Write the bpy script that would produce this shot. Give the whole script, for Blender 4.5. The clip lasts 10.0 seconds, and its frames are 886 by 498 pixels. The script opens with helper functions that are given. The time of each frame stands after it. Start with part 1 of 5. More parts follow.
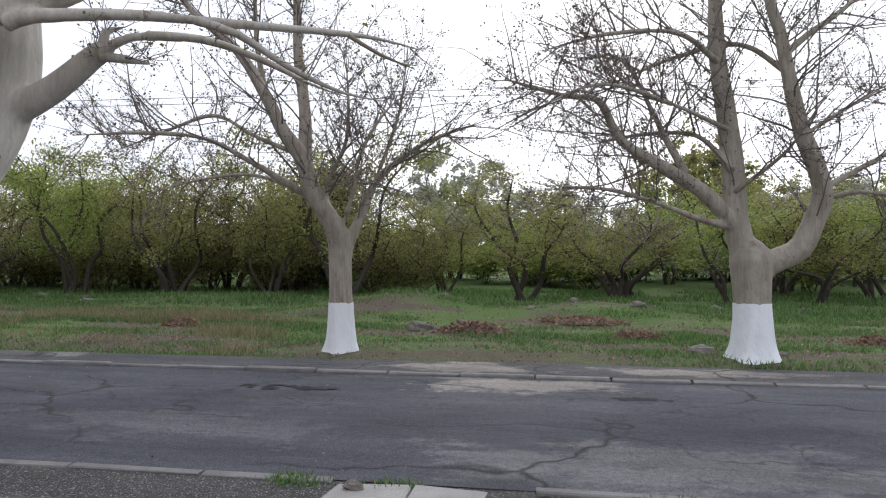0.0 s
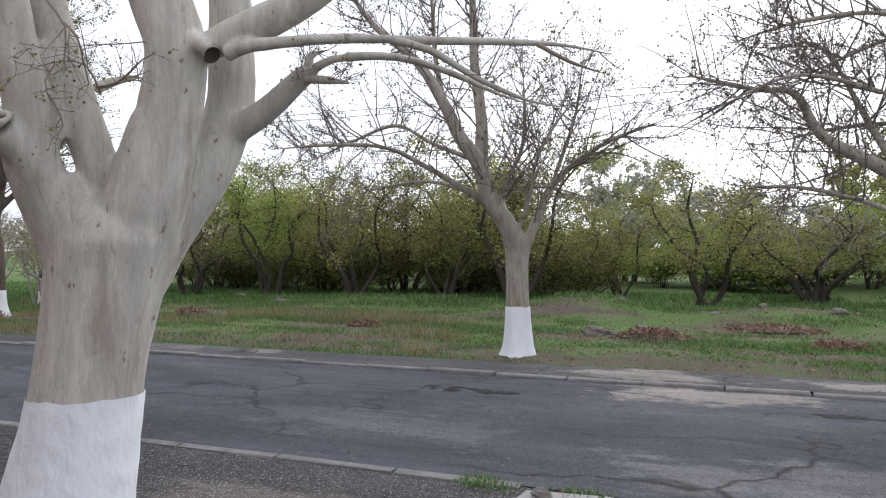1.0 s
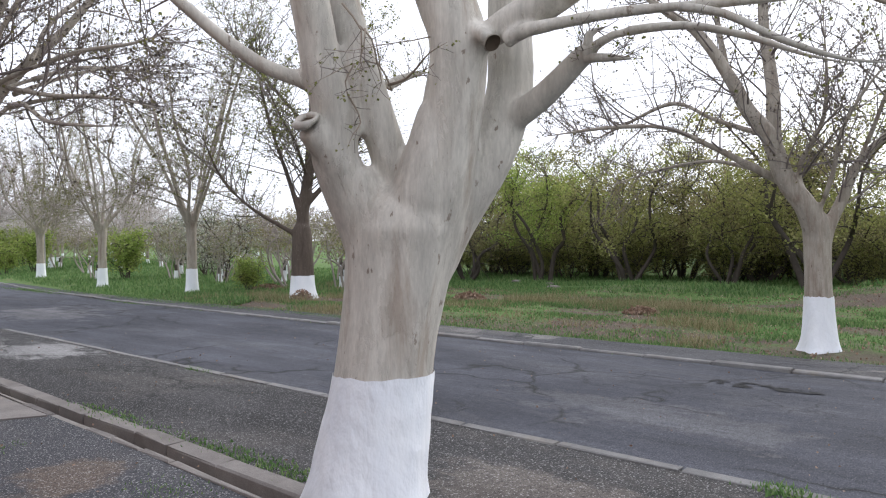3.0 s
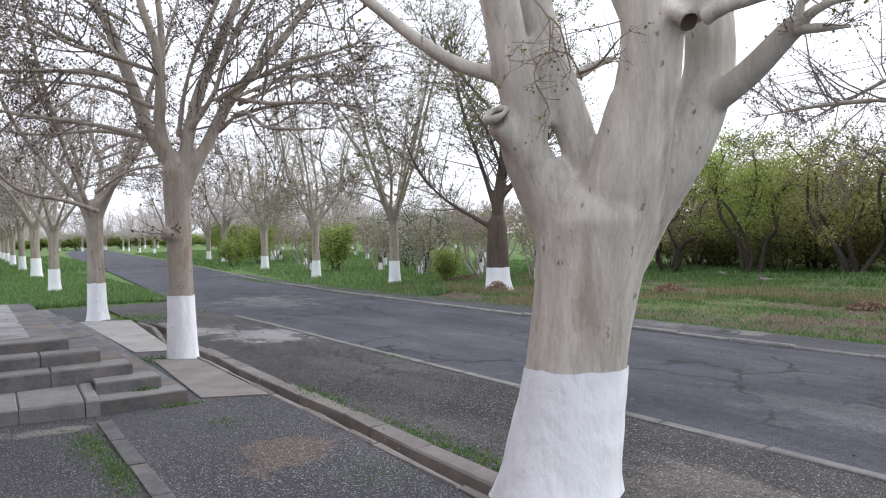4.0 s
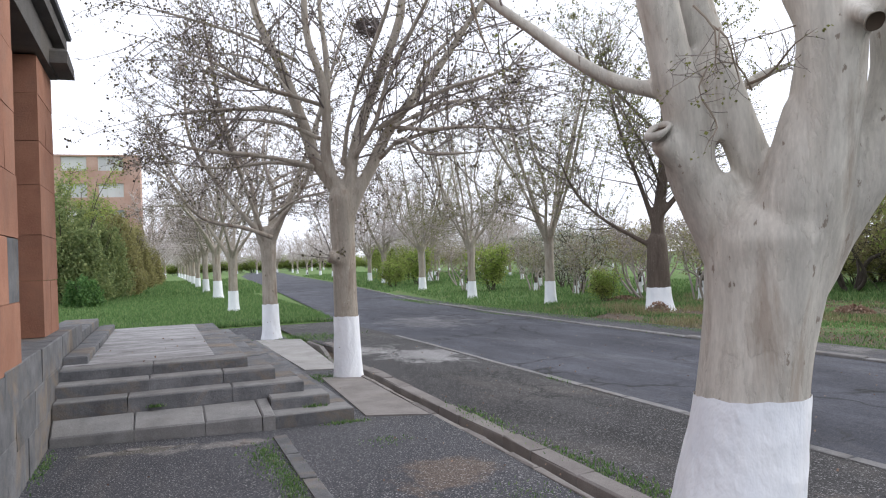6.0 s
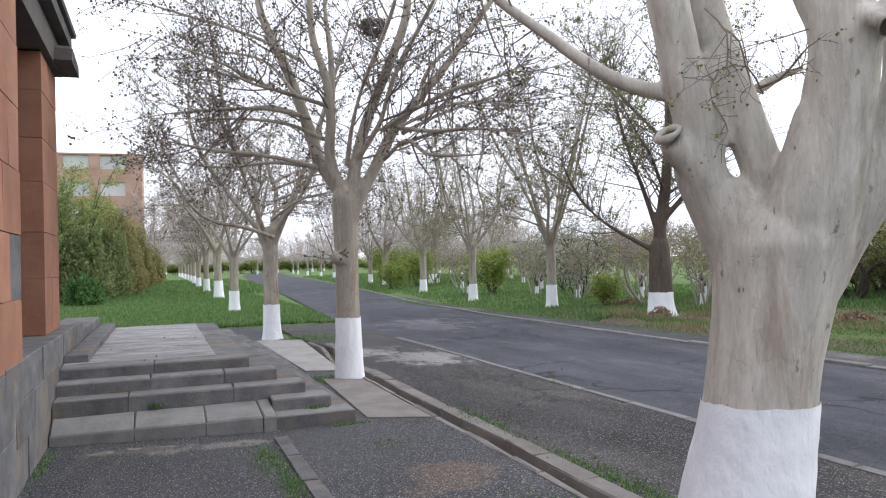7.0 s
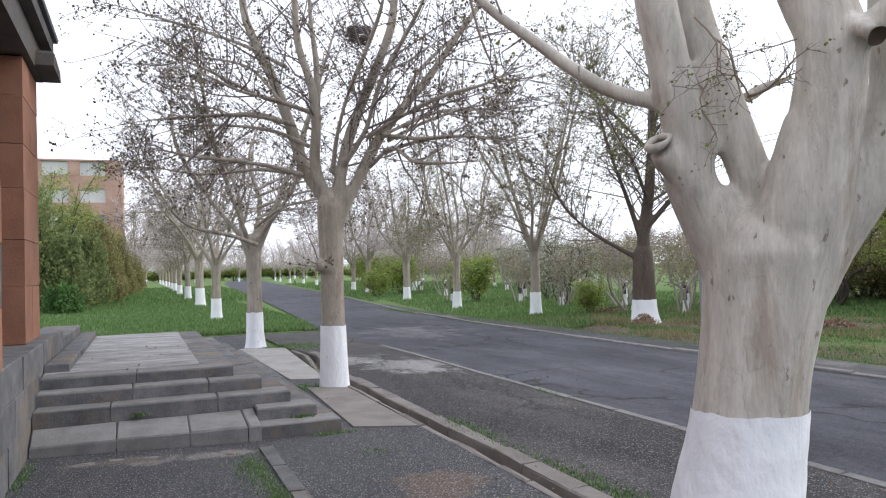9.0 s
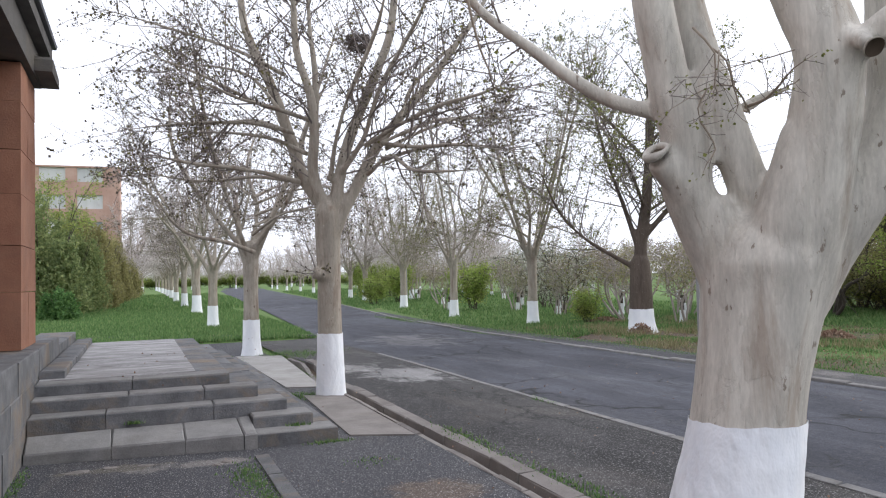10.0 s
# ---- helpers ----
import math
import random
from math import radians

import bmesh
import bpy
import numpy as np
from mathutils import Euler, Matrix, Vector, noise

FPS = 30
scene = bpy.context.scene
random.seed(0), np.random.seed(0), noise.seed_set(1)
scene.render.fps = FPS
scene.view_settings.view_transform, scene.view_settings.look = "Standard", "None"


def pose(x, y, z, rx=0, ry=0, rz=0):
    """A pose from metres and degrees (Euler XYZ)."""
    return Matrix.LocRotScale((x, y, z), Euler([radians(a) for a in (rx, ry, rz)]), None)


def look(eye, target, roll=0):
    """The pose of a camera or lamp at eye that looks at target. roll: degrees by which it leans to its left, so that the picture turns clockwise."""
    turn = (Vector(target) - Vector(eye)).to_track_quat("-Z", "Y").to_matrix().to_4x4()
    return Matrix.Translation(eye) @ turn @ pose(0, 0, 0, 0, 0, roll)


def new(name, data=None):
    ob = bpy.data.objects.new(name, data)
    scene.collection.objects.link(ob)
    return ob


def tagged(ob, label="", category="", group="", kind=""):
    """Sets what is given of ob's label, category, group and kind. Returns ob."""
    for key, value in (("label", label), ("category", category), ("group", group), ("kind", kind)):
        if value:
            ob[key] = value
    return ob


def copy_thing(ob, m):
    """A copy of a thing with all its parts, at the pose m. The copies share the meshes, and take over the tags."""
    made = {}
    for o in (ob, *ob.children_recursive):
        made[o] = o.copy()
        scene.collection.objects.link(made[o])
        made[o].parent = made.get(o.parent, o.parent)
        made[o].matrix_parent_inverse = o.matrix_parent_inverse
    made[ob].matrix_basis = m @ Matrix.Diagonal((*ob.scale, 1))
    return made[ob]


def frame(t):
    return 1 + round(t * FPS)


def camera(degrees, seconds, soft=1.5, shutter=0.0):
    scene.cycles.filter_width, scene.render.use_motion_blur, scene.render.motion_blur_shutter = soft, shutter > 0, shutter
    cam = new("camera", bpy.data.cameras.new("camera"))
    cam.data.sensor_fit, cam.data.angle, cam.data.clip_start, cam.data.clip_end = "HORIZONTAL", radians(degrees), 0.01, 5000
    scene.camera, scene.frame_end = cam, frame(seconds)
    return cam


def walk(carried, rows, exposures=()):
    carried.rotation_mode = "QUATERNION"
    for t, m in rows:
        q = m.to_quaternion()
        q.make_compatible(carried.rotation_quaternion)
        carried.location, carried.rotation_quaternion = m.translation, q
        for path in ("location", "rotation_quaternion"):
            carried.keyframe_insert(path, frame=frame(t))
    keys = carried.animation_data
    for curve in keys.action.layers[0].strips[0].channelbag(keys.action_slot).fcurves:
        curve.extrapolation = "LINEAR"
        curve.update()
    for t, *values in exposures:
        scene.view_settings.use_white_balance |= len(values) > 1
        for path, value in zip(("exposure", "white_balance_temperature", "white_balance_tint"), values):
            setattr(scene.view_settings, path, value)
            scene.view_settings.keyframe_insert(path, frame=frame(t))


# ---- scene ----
cam = camera(61.0, 10.0, 1.15)
PATH = [
    (0, (-0.043, -0.258, 1.592), (1.928, 0.08, 1.588), 0.1),
    (0.5, (-0.084, -0.237, 1.628), (1.839, 0.314, 1.62), -0.1),
    (1, (-0.084, -0.146, 1.629), (1.763, 0.62, 1.63), -0.2),
    (1.5, (-0.083, -0.092, 1.622), (1.677, 0.858, 1.63), -0.5),
    (2, (-0.08, -0.04, 1.613), (1.628, 1.001, 1.621), -0.7),
    (3.5, (0.019, -0.018, 1.624), (1.292, 1.524, 1.584), -1.2),
    (4, (0.022, -0.033, 1.623), (1.09, 1.658, 1.585), -1.6),
    (4.5, (0.018, -0.015, 1.633), (0.905, 1.777, 1.604), -2.1),
    (5, (0.015, -0.013, 1.639), (0.805, 1.825, 1.631), -3.1),
    (5.5, (0.009, -0.021, 1.641), (0.735, 1.842, 1.66), -3.1),
    (7, (-0.02, 0.036, 1.636), (0.683, 1.908, 1.672), -1.7),
    (7.5, (-0.022, 0.058, 1.643), (0.7, 1.923, 1.68), -1.9),
    (8, (-0.037, 0.074, 1.638), (0.688, 1.937, 1.68), -1.7),
    (8.5, (-0.046, 0.084, 1.643), (0.68, 1.947, 1.689), -1.7),
    (9, (-0.05, 0.078, 1.643), (0.696, 1.933, 1.697), -1.7),
    (9.5, (-0.056, 0.072, 1.643), (0.696, 1.924, 1.712), -1.7),
    (10, (-0.052, 0.082, 1.642), (0.701, 1.933, 1.718), -1.4),
]
walk(cam, [(t, look(eye, target, roll)) for t, eye, target, roll in PATH], [(0, -0.2), (0.7, -0.1), (1.5, 0.14), (4, 0.24), (10, 0.2)])

# ---- world, sun, exposure ----
world = bpy.data.worlds.new("world")
scene.world = world
world.use_nodes = True
wn, wl = world.node_tree.nodes, world.node_tree.links
sky = wn.new("ShaderNodeTexSky")
sky.sky_type = 'NISHITA'
sky.sun_disc = False
sky.sun_elevation, sky.sun_rotation = radians(27), radians(94)
sky.air_density, sky.dust_density, sky.ozone_density = 1.0, 3.0, 1.0
hs = wn.new("ShaderNodeHueSaturation")
hs.inputs["Saturation"].default_value = 0.22
wl.new(sky.outputs[0], hs.inputs["Color"])
cloud = wn.new("ShaderNodeMix")
cloud.data_type = 'RGBA'
cloud.inputs[0].default_value = 0.86
cloud.inputs[7].default_value = (8.45, 8.75, 9.85, 1)
wl.new(hs.outputs[0], cloud.inputs[6])
wl.new(cloud.outputs[2], wn["Background"].inputs[0])
wn["Background"].inputs[1].default_value = 0.15
sun = new("sun", bpy.data.lights.new("sun", 'SUN'))
sun.data.energy, sun.data.angle, sun.data.color = 1.5, radians(40), (1.0, 0.97, 0.935)
sun.matrix_world = look((0, 0, 30), (-0.90 * 30, 0.06 * 30, 30 - 0.46 * 30))


# ---- materials ----
class Mat:
    """A small node-graph writer."""

    def __init__(self, name, rough=0.85, metal=0.0):
        self.m = bpy.data.materials.new(name)
        self.m.use_nodes = True
        self.n, self.l = self.m.node_tree.nodes, self.m.node_tree.links
        self.b = self.n["Principled BSDF"]
        self.b.inputs["Roughness"].default_value = rough
        self.b.inputs["Metallic"].default_value = metal
        self.b.inputs["Specular IOR Level"].default_value = 0.3
        self.co = self.n.new("ShaderNodeTexCoord").outputs["Object"]

    def put(self, sock, v):
        if isinstance(v, bpy.types.NodeSocket):
            self.l.new(v, sock)
        elif isinstance(v, (tuple, list)) and len(v) == 3 and sock.type == 'RGBA':
            sock.default_value = (*v, 1)
        else:
            sock.default_value = v

    def geo(self):
        g = self.n.new("ShaderNodeNewGeometry")
        self.co = g.outputs["Position"]
        return self

    def scaled(self, s):
        m = self.n.new("ShaderNodeMapping")
        self.l.new(self.co, m.inputs[0])
        m.inputs["Scale"].default_value = s
        return m.outputs[0]

    def noise(self, scale, detail=4, rough=0.6, stretch=None, distort=0.0):
        t = self.n.new("ShaderNodeTexNoise")
        self.l.new(self.scaled(stretch) if stretch else self.co, t.inputs["Vector"])
        t.inputs["Scale"].default_value, t.inputs["Detail"].default_value = scale, detail
        t.inputs["Roughness"].default_value, t.inputs["Distortion"].default_value = rough, distort
        return t.outputs[0]

    def voronoi(self, scale, feature='F1', out=0, stretch=None, warp=None):
        t = self.n.new("ShaderNodeTexVoronoi")
        t.feature = feature
        src = self.scaled(stretch) if stretch else self.co
        if warp:
            a = self.n.new("ShaderNodeVectorMath")
            a.operation = 'ADD'
            nz = self.n.new("ShaderNodeTexNoise")
            nz.inputs["Scale"].default_value = warp[0]
            self.l.new(src, nz.inputs["Vector"])
            sc = self.n.new("ShaderNodeVectorMath")
            sc.operation = 'SCALE'
            self.l.new(nz.outputs["Color"], sc.inputs[0])
            sc.inputs["Scale"].default_value = warp[1]
            self.l.new(src, a.inputs[0])
            self.l.new(sc.outputs[0], a.inputs[1])
            src = a.outputs[0]
        self.l.new(src, t.inputs["Vector"])
        t.inputs["Scale"].default_value = scale
        return t.outputs[out]

    def ramp(self, fac, *stops):
        r = self.n.new("ShaderNodeValToRGB")
        e = r.color_ramp.elements
        while len(e) < len(stops):
            e.new(0.5)
        for el, (p, c) in zip(e, stops):
            el.position = p
            el.color = (c, c, c, 1) if isinstance(c, (int, float)) else (*c, 1)
        self.l.new(fac, r.inputs[0])
        return r.outputs[0]

    def mix(self, fac, a, b, kind='MIX'):
        m = self.n.new("ShaderNodeMix")
        m.data_type, m.blend_type = 'RGBA', kind
        self.put(m.inputs[0], fac)
        self.put(m.inputs[6], a)
        self.put(m.inputs[7], b)
        return m.outputs[2]

    def mul(self, a, b):
        m = self.n.new("ShaderNodeMath")
        m.operation = 'MULTIPLY'
        self.put(m.inputs[0], a)
        self.put(m.inputs[1], b)
        return m.outputs[0]

    def spot(self, cx, cy, rx, ry):
        """1 inside an uneven patch round (cx, cy), 0 outside."""
        mp = self.n.new("ShaderNodeMapping")
        self.l.new(self.co, mp.inputs[0])
        mp.inputs["Location"].default_value = (-cx / rx, -cy / ry, 0)
        mp.inputs["Scale"].default_value = (1 / rx, 1 / ry, 0)
        ln = self.n.new("ShaderNodeVectorMath")
        ln.operation = 'LENGTH'
        self.l.new(mp.outputs[0], ln.inputs[0])
        ad = self.n.new("ShaderNodeMath")
        self.l.new(ln.outputs["Value"], ad.inputs[0])
        self.l.new(self.mul(self.noise(1.9, 8, 0.7, (1, 0.6, 1)), 3.4), ad.inputs[1])
        return self.ramp(self.mul(ad.outputs[0], 0.35), (0.78, 1), (0.90, 0))

    def island(self):
        return self.n.new("ShaderNodeNewGeometry").outputs["Random Per Island"]

    def each(self):
        return self.n.new("ShaderNodeObjectInfo").outputs["Random"]

    def color(self, c):
        self.put(self.b.inputs["Base Color"], c)
        return self

    def bump(self, h, strength=0.5, dist=0.01):
        bp = self.n.new("ShaderNodeBump")
        bp.inputs["Strength"].default_value, bp.inputs["Distance"].default_value = strength, dist
        self.l.new(h, bp.inputs["Height"])
        self.l.new(bp.outputs[0], self.b.inputs["Normal"])
        return self

    def leafy(self, amount=0.35):
        """Light passes through a leaf."""
        tr = self.n.new("ShaderNodeBsdfTranslucent")
        src = self.b.inputs["Base Color"].links
        if src:
            self.l.new(src[0].from_socket, tr.inputs[0])
        mx = self.n.new("ShaderNodeMixShader")
        mx.inputs[0].default_value = amount
        self.l.new(self.b.outputs[0], mx.inputs[1])
        self.l.new(tr.outputs[0], mx.inputs[2])
        self.l.new(mx.outputs[0], self.n["Material Output"].inputs[0])
        return self


def asphalt(name, dark, light, chips=0.0, dust=(0.2, 0.17, 0.14), dust_amount=0.5, cracks=True, spots=()):
    m = Mat(name, 0.9).geo()
    big = m.noise(0.35, 5, 0.6, (1.0, 0.45, 1))
    c = m.mix(m.ramp(big, (0.38, 0), (0.62, 1)), dark, light)
    c = m.mix(m.mul(m.ramp(m.noise(0.55, 6, 0.7, (1.3, 0.5, 1), 0.6), (0.52, 0), (0.72, 1)), dust_amount), c, dust)
    for cx, cy, rx, ry, col, amount in spots:
        c = m.mix(m.mul(m.spot(cx, cy, rx, ry), amount), c, col)
    c = m.mix(0.8, c, m.ramp(m.noise(18, 8, 0.75), (0.28, 0.45), (0.72, 1.3)), 'MULTIPLY')
    fine = m.noise(140, 2)
    c = m.mix(0.55, c, m.ramp(fine, (0.25, 0.25), (0.75, 1.0)), 'MULTIPLY')
    c = m.mix(1.0, c, (1.75, 1.75, 1.75), 'MULTIPLY')
    c = m.mix(m.mul(m.ramp(m.noise(7, 5, 0.7), (0.55, 0), (0.75, 1)), 0.35), c, tuple(v * 0.6 for v in dark))
    if cracks:
        e = m.voronoi(0.45, 'DISTANCE_TO_EDGE', 0, (1, 0.8, 1), (1.6, 0.7))
        line = m.ramp(e, (0.0, 1), (0.017, 0))
        gate = m.ramp(m.noise(0.3, 2), (0.44, 0), (0.52, 1))
        c = m.mix(m.mul(m.mul(line, gate), 0.92), c, (0.02, 0.02, 0.02))
        e2 = m.voronoi(1.5, 'DISTANCE_TO_EDGE', 0, (1, 0.7, 1), (3.0, 0.5))
        gate2 = m.ramp(m.noise(0.45, 3, 0.6, (1, 0.6, 1)), (0.50, 0), (0.58, 1))
        c = m.mix(m.mul(m.mul(m.ramp(e2, (0.0, 1), (0.026, 0)), gate2), 0.75), c, (0.03, 0.03, 0.032))
        c = m.mix(0.7, c, m.ramp(m.noise(1.3, 7, 0.7, (1.6, 0.35, 1), 0.2), (0.3, 0.45), (0.7, 1.45)), 'MULTIPLY')
    if chips:
        speck = m.ramp(m.noise(72, 2, 0.45), (0.60, 0), (0.66, 1))
        c = m.mix(m.mul(speck, chips), c, (0.50, 0.49, 0.485))
        dark_speck = m.ramp(m.noise(70, 2, 0.5), (0.34, 1), (0.42, 0))
        c = m.mix(m.mul(dark_speck, 0.7), c, tuple(v * 0.4 for v in dark))
    m.color(c)
    m.bump(m.noise(60, 4, 0.7), 0.7, 0.012)
    return m.m


SANDY = (0.24, 0.215, 0.195)
M_ROAD = asphalt("road_asphalt", (0.042, 0.044, 0.055), (0.068, 0.071, 0.086), 0.15, (0.135, 0.133, 0.137), 0.4, True,
                 ((8.7, 0.3, 0.55, 1.6, SANDY, 0.9), (5.6, -1.2, 0.75, 2.6, (0.165, 0.16, 0.16), 0.6), (6.2, 3.4, 0.6, 1.6, (0.13, 0.128, 0.132), 0.45), (6.6, 19.0, 1.2, 2.5, (0.15, 0.145, 0.15), 0.6)))
M_WALK = asphalt("chip_asphalt", (0.036, 0.037, 0.043), (0.062, 0.063, 0.070), 0.65, (0.13, 0.115, 0.10), 0.4, False,
                 ((1.95, 5.4, 0.5, 0.5, (0.13, 0.095, 0.07), 0.6), (0.5, 7.35, 0.6, 0.2, (0.2, 0.185, 0.17), 0.6), (-0.3, 7.5, 0.6, 0.12, (0.1, 0.09, 0.075), 0.8)))
M_BAY = asphalt("bay_asphalt", (0.031, 0.030, 0.031), (0.053, 0.051, 0.051), 0.55, (0.12, 0.105, 0.09), 0.45, True,
                ((4.5, 0.75, 0.3, 0.9, (0.25, 0.24, 0.23), 0.9), (4.3, 12.4, 0.9, 1.3, (0.23, 0.225, 0.225), 0.85), (3.6, 13.9, 0.7, 1.1, (0.22, 0.215, 0.21), 0.8), (3.9, 3.0, 0.6, 0.8, (0.14, 0.12, 0.105), 0.6)))
M_PAVE = asphalt("old_pavement", (0.044, 0.044, 0.05), (0.066, 0.066, 0.072), 0.2, (0.15, 0.135, 0.115), 0.6, True,
                 ((9.6, 1.0, 0.6, 1.2, SANDY, 0.9), (9.75, -1.8, 0.35, 1.7, SANDY, 0.8), (9.9, 7.0, 0.25, 0.4, (0.19, 0.18, 0.17), 0.7), (9.8, 8.5, 0.3, 0.5, (0.18, 0.17, 0.165), 0.6)))
M_TAR = asphalt("tar", (0.018, 0.018, 0.02), (0.035, 0.035, 0.036), 0.0, (0.06, 0.055, 0.05), 0.3, False)


def mineral(name, a, b, scale=3.0, rough=0.9, stain=(0.2, 0.17, 0.13), stain_amount=0.4, bump=0.5, per=0.25):
    m = Mat(name, rough).geo()
    c = m.mix(m.ramp(m.noise(scale, 6, 0.65), (0.32, 0), (0.68, 1)), a, b)
    c = m.mix(m.mul(m.ramp(m.noise(scale * 0.4, 5, 0.7, None, 0.8), (0.5, 0), (0.7, 1)), stain_amount), c, stain)
    c = m.mix(0.5, c, m.ramp(m.noise(90, 3), (0.25, 0.45), (0.75, 1.0)), 'MULTIPLY')
    c = m.mix(1.0, c, (1.25, 1.25, 1.25), 'MULTIPLY')
    if per:
        c = m.mix(per, c, m.ramp(m.each(), (0, 0.55), (1, 1.35)), 'MULTIPLY')
    m.color(c)
    m.bump(m.noise(45, 6, 0.7), bump, 0.012)
    return m.m


M_KERB = mineral("kerb_concrete", (0.14, 0.137, 0.135), (0.235, 0.23, 0.225), 4)
M_CONC = mineral("concrete", (0.27, 0.26, 0.25), (0.38, 0.37, 0.355), 2, stain=(0.2, 0.18, 0.16))
M_SLAB = mineral("brown_concrete", (0.155, 0.14, 0.132), (0.235, 0.218, 0.205), 2)
M_BASALT = mineral("basalt", (0.095, 0.097, 0.103), (0.185, 0.187, 0.194), 4, stain=(0.23, 0.175, 0.12), stain_amount=0.75, per=0.35, bump=0.9)
# paler than the basalt: sky light on the step tops put into colour
M_TREAD = mineral("skylit_tread", (0.165, 0.163, 0.163), (0.26, 0.256, 0.25), 3, stain=(0.15, 0.135, 0.12))
M_TUFF = mineral("orange_tuff", (0.25, 0.118, 0.078), (0.35, 0.178, 0.118), 2.2, stain=(0.2, 0.125, 0.095), stain_amount=0.5, per=0.3)
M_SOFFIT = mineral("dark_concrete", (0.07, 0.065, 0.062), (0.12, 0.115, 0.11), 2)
M_SAND = mineral("dry_sand", (0.21, 0.19, 0.17), (0.31, 0.28, 0.25), 1.5, stain=(0.12, 0.115, 0.11), stain_amount=0.7)
M_ROCK = mineral("field_rock", (0.14, 0.125, 0.11), (0.25, 0.23, 0.205), 5)
M_DIRT = mineral("soil", (0.10, 0.075, 0.055), (0.17, 0.135, 0.10), 2, stain=(0.07, 0.055, 0.045))
m = Mat("dark_tin", 0.5, 0.4)
M_TIN = m.color(m.mix(m.noise(6), (0.06, 0.06, 0.07), (0.14, 0.14, 0.16))).m

# platform screed, light streaks along its length
m = Mat("platform_screed", 0.85).geo()
c = m.mix(m.ramp(m.noise(1.5, 9, 0.8, (0.8, 2.4, 1), 0.7), (0.40, 0), (0.60, 1)), (0.165, 0.16, 0.16), (0.37, 0.365, 0.37))
c = m.mix(0.4, c, m.ramp(m.noise(80, 3), (0.2, 0.4), (0.8, 1.0)), 'MULTIPLY')
m.color(m.mix(1.0, c, (1.2, 1.2, 1.2), 'MULTIPLY'))
M_SCREED = m.bump(m.noise(20, 5), 0.4, 0.01).m

# plane-tree bark: pale plates, olive-grey older plates, brown flecks
def plane_bark(name, pale, olive, brown, k=1.0):
    m = Mat(name, 0.75).geo()
    plate = m.noise(8.5 * k, 10, 0.62, (1, 1, 0.42), 0.12)
    c = m.mix(m.ramp(m.noise(1.6 * k, 4, 0.6, (1, 1, 0.5)), (0.35, 0), (0.65, 1)), pale, tuple(v * 0.8 for v in pale))
    c = m.mix(m.mul(m.ramp(plate, (0.53, 0), (0.555, 1)), 0.42), c, olive)
    c = m.mix(m.ramp(plate, (0.65, 0), (0.675, 0.6)), c, tuple(v * 0.85 for v in olive))
    fleck = m.noise(15 * k, 7, 0.6, (1, 1, 0.4), 0.1)
    c = m.mix(m.ramp(fleck, (0.655, 0), (0.68, 1)), c, brown)
    c = m.mix(m.ramp(m.noise(26 * k, 3, 0.5), (0.70, 0), (0.73, 0.8)), c, (0.55, 0.52, 0.45))
    c = m.mix(0.55, c, m.ramp(m.noise(12 * k, 7, 0.7, (1, 1, 0.10), 0.0), (0.3, 0.5), (0.68, 1.12)), 'MULTIPLY')
    c = m.mix(m.ramp(m.noise(5 * k, 7, 0.62, (1, 1, 0.13), 0.2), (0.54, 0), (0.66, 0.75)), c, tuple(v * 1.25 for v in brown))
    rim = m.ramp(plate, (0.515, 0), (0.53, 1), (0.545, 0))
    c = m.mix(m.mul(rim, 0.08), c, brown)
    c = m.mix(0.45, c, m.ramp(m.noise(60 * k, 4, 0.6, (1, 1, 0.25)), (0.25, 0.55), (0.75, 1.0)), 'MULTIPLY')
    m.color(m.mix(1.0, c, (1.15, 1.15, 1.15), 'MULTIPLY'))
    h = m.mix(0.4, m.ramp(plate, (0.515, 0), (0.555, 0.6), (0.645, 0.6), (0.675, 1)), m.noise(35 * k, 5, 0.6, (1, 1, 0.3)))
    return m.bump(h, 0.6, 0.012).m


M_BARK = plane_bark("plane_bark_pale", (0.615, 0.58, 0.52), (0.47, 0.44, 0.385), (0.27, 0.225, 0.185))
M_BARK2 = plane_bark("plane_bark_tan", (0.42, 0.375, 0.315), (0.30, 0.255, 0.205), (0.17, 0.125, 0.095), 1.3)
M_BARKDK = plane_bark("dark_bark", (0.13, 0.10, 0.08), (0.09, 0.07, 0.055), (0.05, 0.035, 0.03), 2)
m = Mat("twig_bark", 0.85)
M_TWIG = m.color(m.mix(m.island(), (0.12, 0.10, 0.093), (0.27, 0.232, 0.215))).m
# far twigs: pale plane bark, lightened further for distance haze
m = Mat("hazed_twig_bark", 0.85)
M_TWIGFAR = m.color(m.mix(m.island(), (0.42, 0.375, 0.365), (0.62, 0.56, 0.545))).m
# mid-distance trees: twig colour partly lightened for the same haze
m = Mat("mid_hazed_twig_bark", 0.85)
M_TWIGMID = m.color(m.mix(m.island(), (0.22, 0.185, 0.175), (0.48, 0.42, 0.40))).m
m = Mat("shoot_bark", 0.7).geo()
M_SHOOT = m.color(m.mix(m.noise(9), (0.16, 0.12, 0.09), (0.34, 0.29, 0.23))).m
m = Mat("orchard_bark", 0.9).geo()
M_OBARK = m.color(m.mix(m.noise(8), (0.045, 0.037, 0.032), (0.10, 0.082, 0.07))).bump(m.noise(30), 0.8, 0.02).m
m = Mat("cut_wood", 0.85).geo()
M_HOLE = m.color(m.mix(m.noise(14), (0.035, 0.025, 0.018), (0.09, 0.065, 0.045))).m

